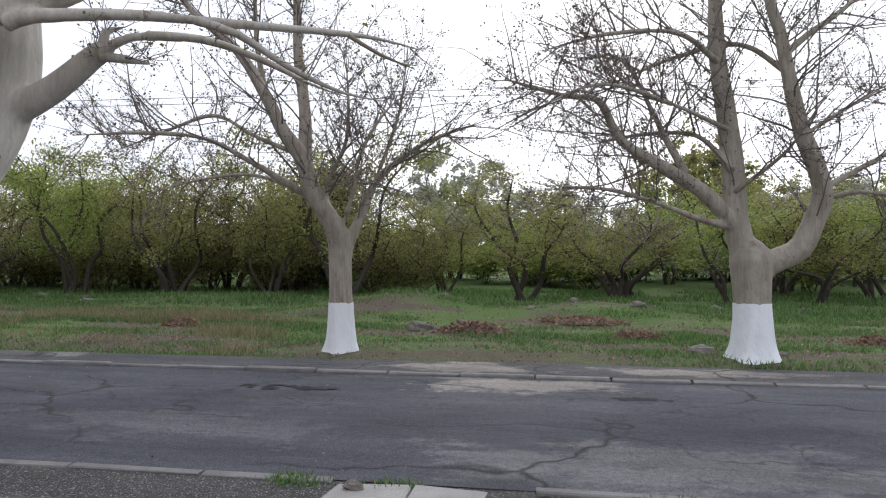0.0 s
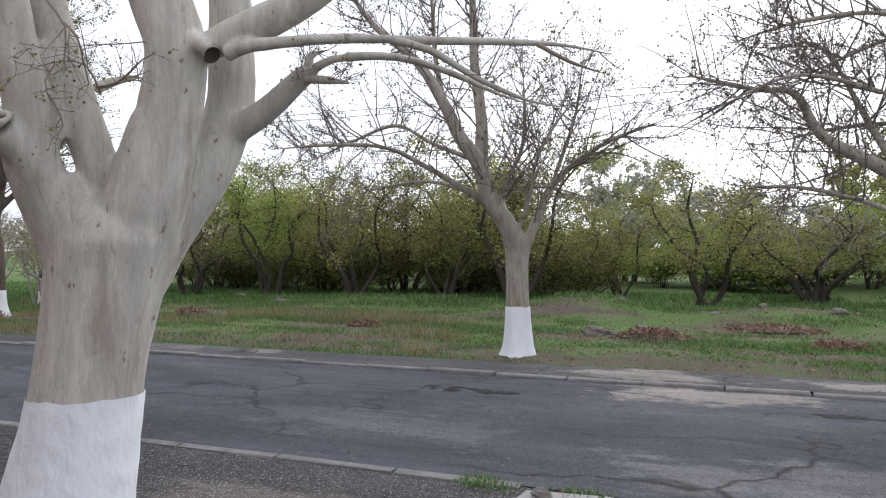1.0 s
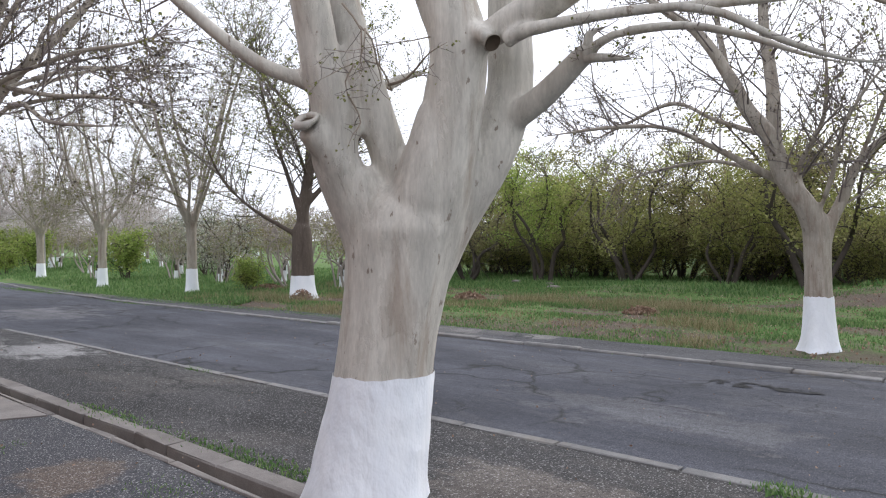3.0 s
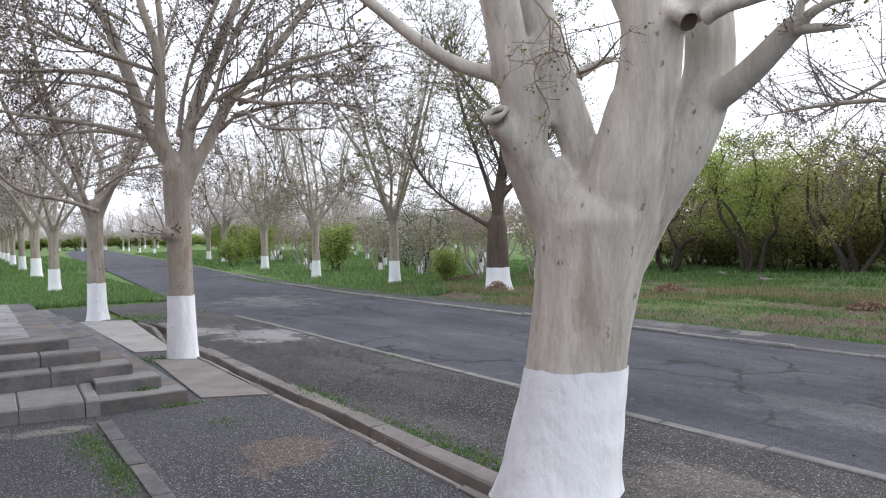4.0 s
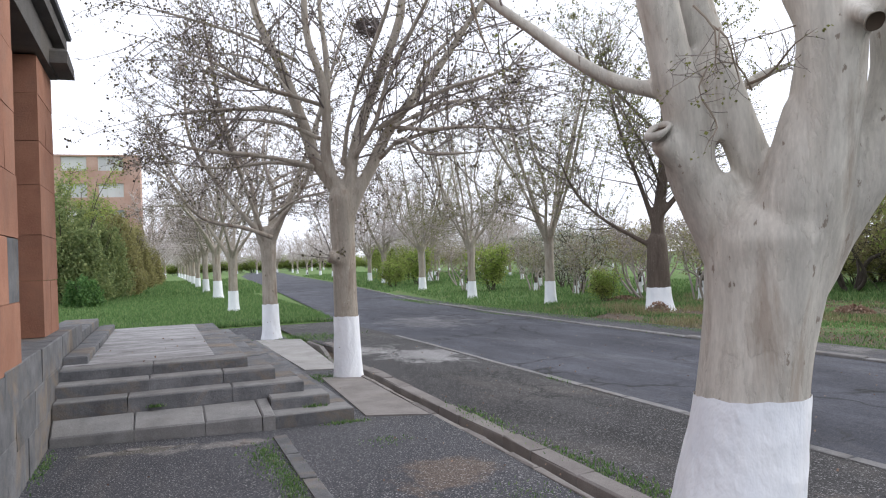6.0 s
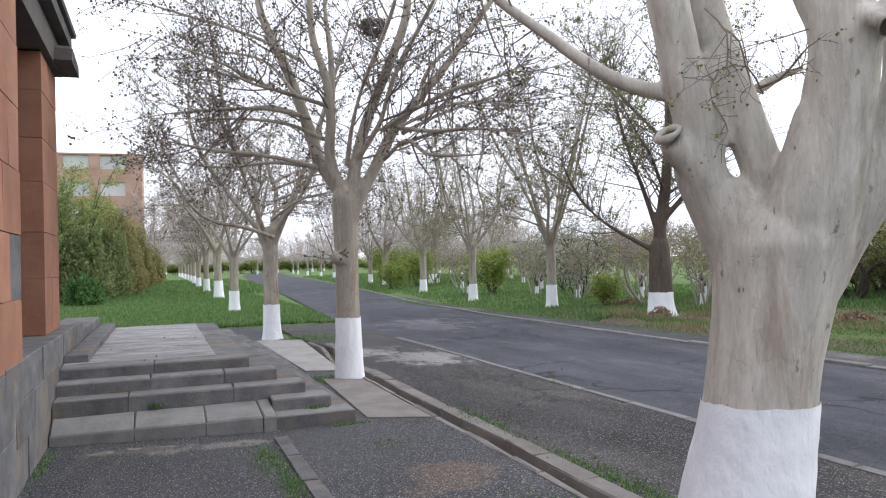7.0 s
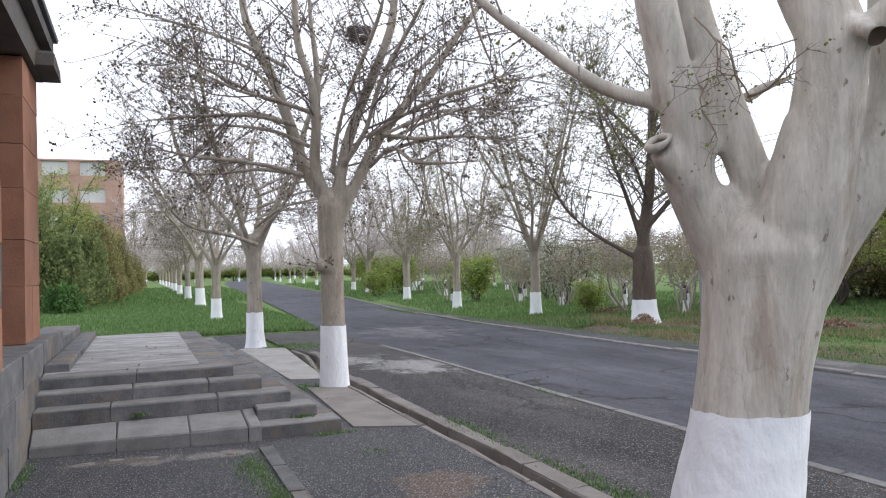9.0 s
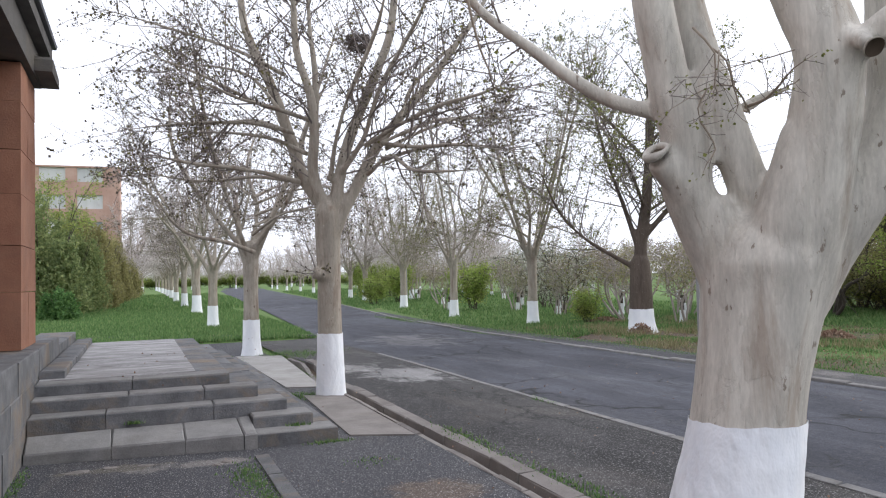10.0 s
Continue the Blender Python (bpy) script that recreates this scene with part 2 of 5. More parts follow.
m = Mat("whitewash", 0.9).geo()
c = m.mix(m.ramp(m.noise(5, 5, 0.6, (1, 1, 0.35)), (0.35, 0), (0.7, 1)), (0.78, 0.805, 0.85), (0.86, 0.875, 0.90))
c = m.mix(m.mul(m.ramp(m.noise(16, 6, 0.65, (1, 1, 0.4)), (0.66, 0), (0.74, 1)), 0.35), c, (0.55, 0.53, 0.50))
m.color(c)
M_WHITE = m.bump(m.noise(7, 4, 0.5, (1, 1, 0.55)), 0.8, 0.05).m


def foliage(name, a, b, c3, trans=0.35, patch=None):
    m = Mat(name, 0.65)
    c = m.ramp(m.island(), (0.0, a), (0.55, b), (1.0, c3))
    if patch:
        c = m.mix(m.ramp(m.noise(0.85, 3, 0.6), (0.44, 0), (0.60, 0.75)), c, m.ramp(m.island(), (0.0, tuple(v * 0.55 for v in patch)), (1.0, patch)))
    m.color(c)
    return m.leafy(trans).m


M_LEAF = foliage("orchard_leaf", (0.18, 0.2, 0.065), (0.34, 0.36, 0.115), (0.44, 0.44, 0.18), 0.55, (0.31, 0.25, 0.13))
M_LEAF2 = foliage("fresh_leaf", (0.18, 0.26, 0.06), (0.3, 0.4, 0.09), (0.45, 0.52, 0.18), 0.6, (0.36, 0.36, 0.12))
M_LEAFD = foliage("dull_leaf", (0.16, 0.17, 0.07), (0.28, 0.275, 0.125), (0.43, 0.39, 0.21), 0.55, (0.30, 0.22, 0.15))
M_BUD = foliage("young_plane_leaf", (0.055, 0.045, 0.04), (0.11, 0.09, 0.065), (0.22, 0.2, 0.08), 0.3)
M_BUDG = foliage("green_bud", (0.10, 0.11, 0.03), (0.18, 0.20, 0.05), (0.28, 0.28, 0.09), 0.4)
M_JUN = foliage("juniper_needle", (0.15, 0.2, 0.09), (0.25, 0.31, 0.13), (0.38, 0.41, 0.18), 0.45)
M_JUNB = foliage("rusty_needle", (0.19, 0.185, 0.085), (0.3, 0.27, 0.12), (0.39, 0.37, 0.16), 0.45)
M_SHRUB = foliage("shrub_leaf", (0.06, 0.13, 0.045), (0.12, 0.24, 0.075), (0.2, 0.34, 0.11), 0.4)
M_BLOS = foliage("blossom", (0.20, 0.24, 0.14), (0.45, 0.46, 0.40), (0.62, 0.60, 0.55), 0.4)
M_GRASS = foliage("grass_blade", (0.07, 0.14, 0.045), (0.13, 0.24, 0.078), (0.25, 0.33, 0.14), 0.4)
M_STRAW = foliage("dry_grass", (0.16, 0.15, 0.07), (0.28, 0.25, 0.14), (0.38, 0.33, 0.2), 0.3)
M_DEAD = foliage("dead_leaf", (0.18, 0.11, 0.08), (0.29, 0.19, 0.135), (0.42, 0.31, 0.23), 0.2)

# ground: grass, straw and bare soil in long drifts
m = Mat("verge_soil", 0.95).geo()
g = m.mix(m.noise(1.4, 6, 0.7), (0.07, 0.125, 0.035), (0.13, 0.215, 0.06))
g = m.mix(m.ramp(m.noise(0.9, 6, 0.7, (1.4, 0.7, 1)), (0.52, 0), (0.70, 0.6)), g, (0.18, 0.165, 0.095))
soil = m.mix(m.noise(3, 6, 0.7), (0.085, 0.066, 0.052), (0.16, 0.128, 0.10))
bare = m.ramp(m.noise(0.42, 6, 0.62, (2.2, 0.55, 1), 0.4), (0.47, 0), (0.57, 1))
sx = m.n.new("ShaderNodeSeparateXYZ")
m.l.new(m.co, sx.inputs[0])
verge = m.mul(m.ramp(m.mul(sx.outputs[0], 0.05), (0.44, 0), (0.48, 1), (0.82, 1), (0.92, 0.25)), m.ramp(m.mul(sx.outputs[1], 0.02), (0.40, 1), (0.46, 0)))
worn = m.mul(m.ramp(m.mul(sx.outputs[0], 0.05), (0.49, 1), (0.555, 0.85), (0.60, 0)), m.ramp(m.noise(1.1, 5, 0.7, (1.5, 0.6, 1)), (0.36, 0), (0.52, 1)))
bare = m.mix(1.0, bare, worn, 'LIGHTEN')
c = m.mix(m.mul(bare, verge), g, soil)
c = m.mix(0.5, c, m.ramp(m.noise(40, 4), (0.25, 0.35), (0.75, 1.0)), 'MULTIPLY')
m.color(m.mix(1.0, c, (1.35, 1.35, 1.35), 'MULTIPLY'))
M_GROUND = m.bump(m.noise(12, 7, 0.75), 0.9, 0.06).m
# brick colour lightened towards pink-grey to include distance haze
m = Mat("hazed_brick_wall", 0.9).geo()
M_BRICK = m.color(m.mix(m.ramp(m.noise(0.5, 6, 0.7), (0.35, 0), (0.65, 1)), (0.42, 0.26, 0.21), (0.52, 0.36, 0.30))).m
m = Mat("pale_glazing", 0.3)
M_PANE = m.color(m.mix(m.ramp(m.each(), (0.4, 0), (0.5, 1)), (0.30, 0.33, 0.36), (0.62, 0.62, 0.62))).m
m = Mat("white_frame", 0.6)
M_FRAME = m.color((0.6, 0.6, 0.58)).m
m = Mat("grey_pole", 0.7).geo()
M_POLE = m.color(m.mix(m.noise(5), (0.20, 0.20, 0.20), (0.32, 0.31, 0.30))).m
m = Mat("black_cable", 0.7)
M_CABLE = m.color((0.03, 0.03, 0.035)).m


# ---- building helpers ----
def mesh_of(name, verts, faces, mat, smooth=False):
    me = bpy.data.meshes.new(name)
    me.from_pydata(verts, [], faces)
    me.materials.append(mat)
    if smooth:
        me.polygons.foreach_set("use_smooth", [True] * len(me.polygons))
    me.update()
    return me


def piece(name, verts, faces, mat, parent=None, label="", smooth=False):
    ob = new(name, mesh_of(name, verts, faces, mat, smooth))
    if parent is not None:
        ob.parent = parent
        ob.matrix_parent_inverse = parent.matrix_world.inverted() if parent.type != 'EMPTY' else Matrix.Translation(-parent.location)
    if label:
        tagged(ob, label)
    return ob


def base_empty(name, at, label, category, group="", kind=""):
    e = new(name)
    e.empty_display_size = 0.2
    e.location = at
    return tagged(e, label, category, group, kind)


def block(x0, x1, y0, y1, z0, z1, bev=0.012, rng=None, jit=0.0):
    """A stone: a box with a chamfered top and uneven corners. Returns verts, faces."""
    j = (lambda: rng.uniform(-jit, jit)) if rng and jit else (lambda: 0.0)
    v, b = [], bev
    for z, i in ((z0, 0), (z1 - b, 0), (z1, b)):
        for x, y in ((x0 + i, y0 + i), (x1 - i, y0 + i), (x1 - i, y1 - i), (x0 + i, y1 - i)):
            v.append((x + j(), y + j(), z + (j() if z > z0 else 0)))
    f = [(3, 2, 1, 0), (8, 9, 10, 11)]
    for r in (0, 4):
        for k in range(4):
            f.append((r + k, r + (k + 1) % 4, r + 4 + (k + 1) % 4, r + 4 + k))
    return v, f


def tube(buf, pts, radii, sides, cap=False, seed=0.0, rough=0.0):
    """A tapering tube along pts, added to buf = (verts, faces)."""
    V, F = buf
    n = len(pts)
    ref = Vector((0.31, 0.77, 0.55))
    base = len(V)
    side = None
    for i in range(n):
        d = (pts[min(i + 1, n - 1)] - pts[max(i - 1, 0)])
        if d.length < 1e-6:
            d = Vector((0, 0, 1))
        d.normalize()
        side = (side - d * side.dot(d)) if side is not None else ref.cross(d)
        if side.length < 1e-5:
            side = d.orthogonal()
        side.normalize()
        up = d.cross(side)
        for k in range(sides):
            a = 2 * math.pi * k / sides
            r = radii[i]
            if rough:
                q = pts[i] * 2.3 + Vector((math.cos(a), math.sin(a), seed)) * 0.9
                r *= 1 + rough * noise.noise(q) + 0.4 * rough * noise.noise(q * 3.1)
            p = pts[i] + side * (math.cos(a) * r) + up * (math.sin(a) * r)
            V.append((p.x, p.y, p.z))
    for i in range(n - 1):
        for k in range(sides):
            a, b = base + i * sides + k, base + i * sides + (k + 1) % sides
            F.append((a, b, b + sides, a + sides))
    if cap:
        F.append(tuple(base + k for k in reversed(range(sides))))
        F.append(tuple(base + (n - 1) * sides + k for k in range(sides)))


def spline(ctrl, step):
    """A smooth line through the points of ctrl."""
    c = [Vector(p) for p in ctrl]
    if len(c) == 2:
        c.insert(1, (c[0] + c[1]) / 2)
    c = [c[0] * 2 - c[1]] + c + [c[-1] * 2 - c[-2]]
    out = []
    for i in range(1, len(c) - 2):
        n = max(2, int((c[i + 1] - c[i]).length / step))
        for k in range(n):
            t = k / n
            p0, p1, p2, p3 = c[i - 1:i + 3]
            out.append(0.5 * ((2 * p1) + (p2 - p0) * t + (2 * p0 - 5 * p1 + 4 * p2 - p3) * t * t + (3 * p1 - p0 - 3 * p2 + p3) * t ** 3))
    out.append(c[-2])
    return out


def taper(n, r0, r1, power=1.0):
    return [r0 + (r1 - r0) * (i / max(1, n - 1)) ** power for i in range(n)]


def leaf(buf, p, size, rng, droop=0.0):
    """One leaf: a folded diamond."""
    V, F = buf
    d = Vector((rng.gauss(0, 1), rng.gauss(0, 1), rng.gauss(0, 0.8) - droop)).normalized()
    s = d.orthogonal().normalized()
    s = Matrix.Rotation(rng.uniform(0, 6.3), 3, d) @ s
    u = d.cross(s)
    w = size * rng.uniform(0.28, 0.5)
    b = len(V)
    a, c = p, p + d * size
    mid = p + d * (size * 0.45)
    for q in (a, mid + s * w, c, mid - s * w):
        V.append((q.x, q.y, q.z))
    F.append((b, b + 1, b + 2))
    F.append((b, b + 2, b + 3))


def shoots(twig, lf, rng, pts, r0, r1, count, length, level, leaf_size, leaf_n, up=0.25, first=0.15, sides=4, thick=1.0):
    """Side branches along a limb, each with its own twigs, and leaves at the tips."""
    n = len(pts)
    for _ in range(count):
        f = first + (1 - first) * rng.random() ** 0.8
        i = min(n - 2, int(f * (n - 1)))
        p = pts[i].copy()
        tan = (pts[i + 1] - pts[max(0, i - 1)]).normalized()
        out = Vector((rng.gauss(0, 1), rng.gauss(0, 1), rng.gauss(0, 0.7)))
        out = (out - tan * out.dot(tan)).normalized()
        d = (tan * rng.uniform(0.2, 0.8) + out * 0.9 + Vector((0, 0, up))).normalized()
        L = length * rng.uniform(0.45, 1.15) * (1.05 - 0.35 * f)
        seg = 5 if level > 0 else 3
        line = [p]
        for k in range(seg):
            d = (d + Vector((rng.gauss(0, 0.17), rng.gauss(0, 0.17), rng.gauss(0, 0.13) + 0.04))).normalized()
            p = p + d * (L / seg)
            line.append(p)
        rb = max(0.0018, min((r0 + (r1 - r0) * f) * 0.5, 0.0085 * L + 0.0012))
        tube(twig, line, taper(len(line), rb * thick, max(0.0014, rb * 0.3) * thick), sides if level > 0 else 3)
        if level > 0:
            shoots(twig, lf, rng, line, rb, rb * 0.35, rng.randint(4, 7), L * 0.42, level - 1, leaf_size, leaf_n, up * 0.6, 0.2, 3, thick)
        if leaf_n:
            for _ in range(leaf_n if level == 0 else 1):
                q = line[rng.randint(1, len(line) - 1)]
                leaf(lf, q + Vector((rng.gauss(0, .02), rng.gauss(0, .02), rng.gauss(0, .02))), leaf_size * rng.uniform(0.6, 1.3), rng, 0.6)


def trunk_rings(base, top, r_base, r_mid, r_top, flare, step=0.06, lobes=5, seed=0.0, grow=0.0, z_end=None, ragged=0.0, swell=1.5, waist=0.45, flute=0.0):
    """A trunk with a flared, lobed foot. Returns verts, faces, closed at the foot."""
    V, F = [], []
    b, t = Vector(base), Vector(top)
    H = (t - b).length
    n = max(4, int(H / step))
    S = 40
    rings = 0
    for i in range(n + 1):
        f = i / n
        z = f * H
        if z_end and z > z_end:
            break
        c = b.lerp(t, f)
        r = r_base + (r_mid - r_base) * (f / waist) ** 0.8 if f < waist else r_mid + (r_top - r_mid) * ((f - waist) / (1 - waist)) ** swell
        for k in range(S):
            a = 2 * math.pi * k / S
            e = math.exp(-z / 0.16)
            rr = r * (1 + flare * e * (1 + 0.45 * math.sin(lobes * a + seed)))
            q = Vector((math.cos(a) * 1.3, math.sin(a) * 1.3, z * 1.1 + seed))
            rr *= 1 + 0.06 * noise.noise(q * 1.3) + 0.028 * noise.noise(q * 3.3) + 0.012 * noise.noise(q * 8)
            if flute:
                rr *= 1 + flute * noise.noise(Vector((math.cos(a) * 3.4, math.sin(a) * 3.4, z * 0.55 + 7))) + flute * 0.5 * noise.noise(Vector((math.cos(a) * 7, math.sin(a) * 7, z * 0.9)))
            rr += grow
            zz = c.z
            if z_end and z + H / n > z_end:
                zz += ragged * (noise.noise(Vector((math.cos(a) * 3, math.sin(a) * 3, seed))) + 0.7 * noise.noise(Vector((math.cos(a) * 11, math.sin(a) * 11, seed))))
            V.append((c.x + math.cos(a) * rr, c.y + math.sin(a) * rr, zz))
        rings += 1
    for i in range(rings - 1):
        for k in range(S):
            a, bb = i * S + k, i * S + (k + 1) % S
            F.append((a, bb, bb + S, a + S))
    return V, F, rings, S


def plane_tree(at, lean, limbs, r, label, bark, twig_mat, leaf_mat, seed, white_h, voxel=0.03, twigs=(9, 1.5, 2), leaf_size=0.05, leaf_n=2,
               flare=0.45, group="street trees", name="plane_tree", swell=1.5, waist=0.45, flute=0.0, twig_r=1.0):
    """A pollarded plane: trunk and boughs grown together, whitewash, twigs and young leaves. Limbs are in world metres."""
    rng = random.Random(seed)
    root = base_empty(name, at, label, "tree", group)
    top = Vector(lean)
    V, F, rings, S = trunk_rings((at[0], at[1], at[2] - 0.05), top, r[0], r[1], r[2], flare, seed=seed, swell=swell, waist=waist, flute=flute)
    F.append(tuple(reversed(range(S))))
    ax = (top - Vector(at)).normalized()
    for q, h in ((0.94, 0.08), (0.80, 0.18), (0.52, 0.28), (0.2, 0.34)) if voxel > 0.02 else ((0.93, 0.10), (0.74, 0.19), (0.46, 0.27), (0.18, 0.33)):
        b0 = len(V)
        c = top + ax * (h * r[2] / 0.3)
        V += [(c.x + (V[(rings - 1) * S + k][0] - top.x) * q, c.y + (V[(rings - 1) * S + k][1] - top.y) * q, c.z) for k in range(S)]
        F += [(b0 - S + k, b0 - S + (k + 1) % S, b0 + (k + 1) % S, b0 + k) for k in range(S)]
    F.append(tuple(len(V) - S + k for k in range(S)))
    thick, tw, lf = (V, F), ([], []), ([], [])
    for ctrl, r0, r1 in limbs:
        if r0 > 0.05 and (Vector(ctrl[0]) - top).length < 0.5 and name != "old_tree" and voxel > 0.02:
            ctrl = (tuple(top - ax * 0.6),) + tuple(ctrl)
        line = spline(ctrl, 0.09)
        rad = taper(len(line), r0, r1, 0.85)
        cut = len(line)
        for i, q in enumerate(rad):
            if q < voxel * 1.5:
                cut = i
                break
        if cut > 2:
            tube(thick, line[:cut], [q * (0.6 + 0.4 * min(1.0, i / 5.0)) if r0 > 0.12 else q for i, q in enumerate(rad[:cut])], 14, True, seed + cut, 0.10)
        if cut < len(line) - 1:
            a = max(0, cut - 2)
            fine = ([], [])
            tail = [q * min(1.0, 0.25 + (len(line) - 1 - a - i) / max(1.0, 0.45 * (len(line) - a))) for i, q in enumerate(rad[a:])]
            tube(fine, line[a:], tail, 8, True, seed, 0.06)
            piece("bough", fine[0], fine[1], bark if r0 > 0.014 else twig_mat, root, smooth=True)
        L = sum((line[i + 1] - line[i]).length for i in range(len(line) - 1))
        if twigs[0]:
            shoots(tw, lf, rng, line, r1 * 2, r1, 4, twigs[1] * 0.75, 1, leaf_size, leaf_n, first=0.86, thick=twig_r)
            shoots(tw, lf, rng, line, r0, r1, max(2, int(L * twigs[0])), min(twigs[1], 0.35 + 0.6 * L), twigs[2], leaf_size, leaf_n, first=0.22, thick=twig_r)
    tr = piece("trunk", thick[0], thick[1], bark, root, smooth=True)
    md = tr.modifiers.new("grown", 'REMESH')
    md.mode, md.voxel_size, md.use_smooth_shade = 'VOXEL', voxel, True
    sm = tr.modifiers.new("smooth", 'SMOOTH')
    sm.iterations, sm.factor = (10 if voxel < 0.02 else 16), 0.5
    if white_h:
        V, F, rings, S = trunk_rings((at[0], at[1], at[2] - 0.05), top, r[0], r[1], r[2], flare, 0.03, seed=seed, grow=0.008, z_end=white_h, ragged=0.02, swell=swell, waist=waist, flute=flute)
        piece("whitewash", V, F, M_WHITE, root, "white lime wash painted round the trunk foot", True)
    if tw[0]:
        tagged(piece("twigwork", tw[0], tw[1], twig_mat, root), kind="stuff")
    if lf[0]:
        tagged(piece("leafage", lf[0], lf[1], leaf_mat, root), kind="stuff")
    return root


# ---- ground, road, pavements ----
def bend(y, pts):
    return float(np.interp(y, [p[1] for p in pts], [p[0] for p in pts]))


ROAD_R = [(9.12, -60), (9.1, 10), (9.2, 20), (9.7, 28.7), (12.2, 47.6), (15.2, 72), (18.6, 103), (21.8, 131), (24.5, 155), (37, 260)]
ROAD_L = [(4.9, -60), (4.9, 15.5), (4.85, 21.3), (5.6, 30), (7.0, 47), (9.0, 74), (11.2, 105), (13.4, 131), (15.2, 155), (27, 260)]


def paved(x, y):
    """How far inside the paved land a place lies (metres, below 0 outside)."""
    if y < 21.5:
        front = 25.2 - 0.6 * (x + 1.0)
        return min(x + 12, 10.25 - x, front - y if x < 4.8 else 99)
    return min(x - bend(y, ROAD_L), bend(y, ROAD_R) + (1.1 if y < 40 else 0.3) - x)


def land(x, y):
    d = -paved(x, y)
    k = max(0.0, min(1.0, (d + 0.1) / 0.9))
    z = -0.06 + 0.10 * k
    if 2.4 < y < 16.6 and 2.3 < x < 3.4:
        z -= 0.1
    if d > 0 and x > 9:
        z += k * (0.05 * noise.noise(Vector((x * 0.5, y * 0.35, 0))) + 0.035 * noise.noise(Vector((x * 1.7, y * 1.3, 4))))
        z += 0.012 * min(d, 9)
        for mx, my, h, sx, sy in ((17.2, 3.4, 0.42, 1.2, 2.0), (16.4, -0.6, 0.30, 0.9, 1.5), (15.9, -2.0, 0.16, 0.7, 1.1), (18.5, 9.0, 0.2, 1.2, 3.0)):
            z += h * math.exp(-((x - mx) / sx) ** 2 - ((y - my) / sy) ** 2)
    return z


def grid_axis(fine0, fine1, step, far0, far1):
    a, k = [], fine0
    s = step
    while k > far0:
        a.append(k)
        s *= 1.35
        k -= s
    a.append(far0)
    a = a[::-1][:-1]
    a += list(np.arange(fine0, fine1, step))
    k, s = fine1, step
    while k < far1:
        a.append(k)
        s *= 1.35
        k += s
    return a + [far1]


gx, gy = grid_axis(-8, 30, 0.3, -2500, 2500), grid_axis(-14, 45, 0.4, -2500, 2500)
gv = [(x, y, land(x, y)) for y in gy for x in gx]
nx = len(gx)
gf = [(j * nx + i, j * nx + i + 1, (j + 1) * nx + i + 1, (j + 1) * nx + i) for j in range(len(gy) - 1) for i in range(nx - 1)]
ground = tagged(piece("ground", gv, gf, M_GROUND, smooth=True), "rough verge of grass, bare soil and dry straw", "ground", kind="structure")


def sheet(name, edge_l, edge_r, ys, z, mat, label, category, cols=6):
    v, f = [], []
    for y in ys:
        a, b = bend(y, edge_l), bend(y, edge_r)
        v += [(a + (b - a) * k / cols, y, z + 0.006 * noise.noise(Vector((a + k, y * 0.5, 0)))) for k in range(cols + 1)]
    w = cols + 1
    for j in range(len(ys) - 1):
        f += [(j * w + i, j * w + i + 1, (j + 1) * w + i + 1, (j + 1) * w + i) for i in range(cols)]
    return tagged(piece(name, v, f, mat), label, category, kind="structure")


yr = list(np.arange(-60, 60, 1.0)) + list(np.arange(60, 261, 4.0))
road = sheet("road", [(x - (0.1 if y > 20 else 0), y) for x, y in ROAD_L], ROAD_R, yr, 0.0, M_ROAD, "worn grey asphalt road with dusty patches and cracks", "road")
bay = sheet("pavement_bay", [(2.86, -20), (2.9, 11), (3.2, 14), (2.9, 18), (2.9, 30)], [(4.915, -20), (4.915, 30)], list(np.arange(-12, 22.6, 0.5)), -0.005, M_BAY, "dark rough asphalt lay-by beside the road", "pavement")
walkp = sheet("pavement_walk", [(-9, -20), (-9, 60)], [(2.65, -20), (2.65, 60)], list(np.arange(-12, 26, 0.5)), 0.003, M_WALK, "grey asphalt forecourt with white stone chips", "pavement")
pave = sheet("pavement_far", [(9.215, -60), (9.215, 20), (9.4, 24), (9.85, 28.7), (11.2, 40)], [(10.12, -60), (10.2, 0.0), (10.05, 6), (10.2, 14), (10.1, 22), (10.3, 28), (11.5, 40)], list(np.arange(-40, 36, 0.5)), 0.028, M_PAVE, "broken asphalt footpath behind the kerb", "pavement", 4)


def blob(name, cx, cy, rx, ry, z, mat, seed, label, category, rough=0.35, n=40, kind="structure", thick=0.004):
    """A thin irregular patch lying on a surface."""
    v = [(cx, cy, z + thick)]
    for k in range(n):
        a = 2 * math.pi * k / n
        q = 1 + rough * (noise.noise(Vector((math.cos(a) * 1.2, math.sin(a) * 1.2, seed * 3.7))) + 0.6 * noise.noise(Vector((math.cos(a) * 4, math.sin(a) * 4, seed * 1.3))))
        v.append((cx + math.cos(a) * rx * q, cy + math.sin(a) * ry * q, z + thick * 0.6))
    f = [(0, 1 + k, 1 + (k + 1) % n) for k in range(n)]
    return tagged(piece(name, v, f, mat), label, category, kind=kind)



rb = random.Random(41)
for cx, cy, sx, sy, n in ((8.05, 2.9, 0.12, 0.5, 22), (8.05, -1.0, 0.07, 0.2, 12)):
    for _ in range(n):
        blob("tar_patch", cx + rb.gauss(0, sx * 0.6), cy + rb.gauss(0, sy * 0.7), rb.uniform(0.015, 0.045), rb.uniform(0.03, 0.09), 0.006, M_TAR, rb.uniform(0, 90), "dark tar smear in a shallow pothole", "tar", 1.0)
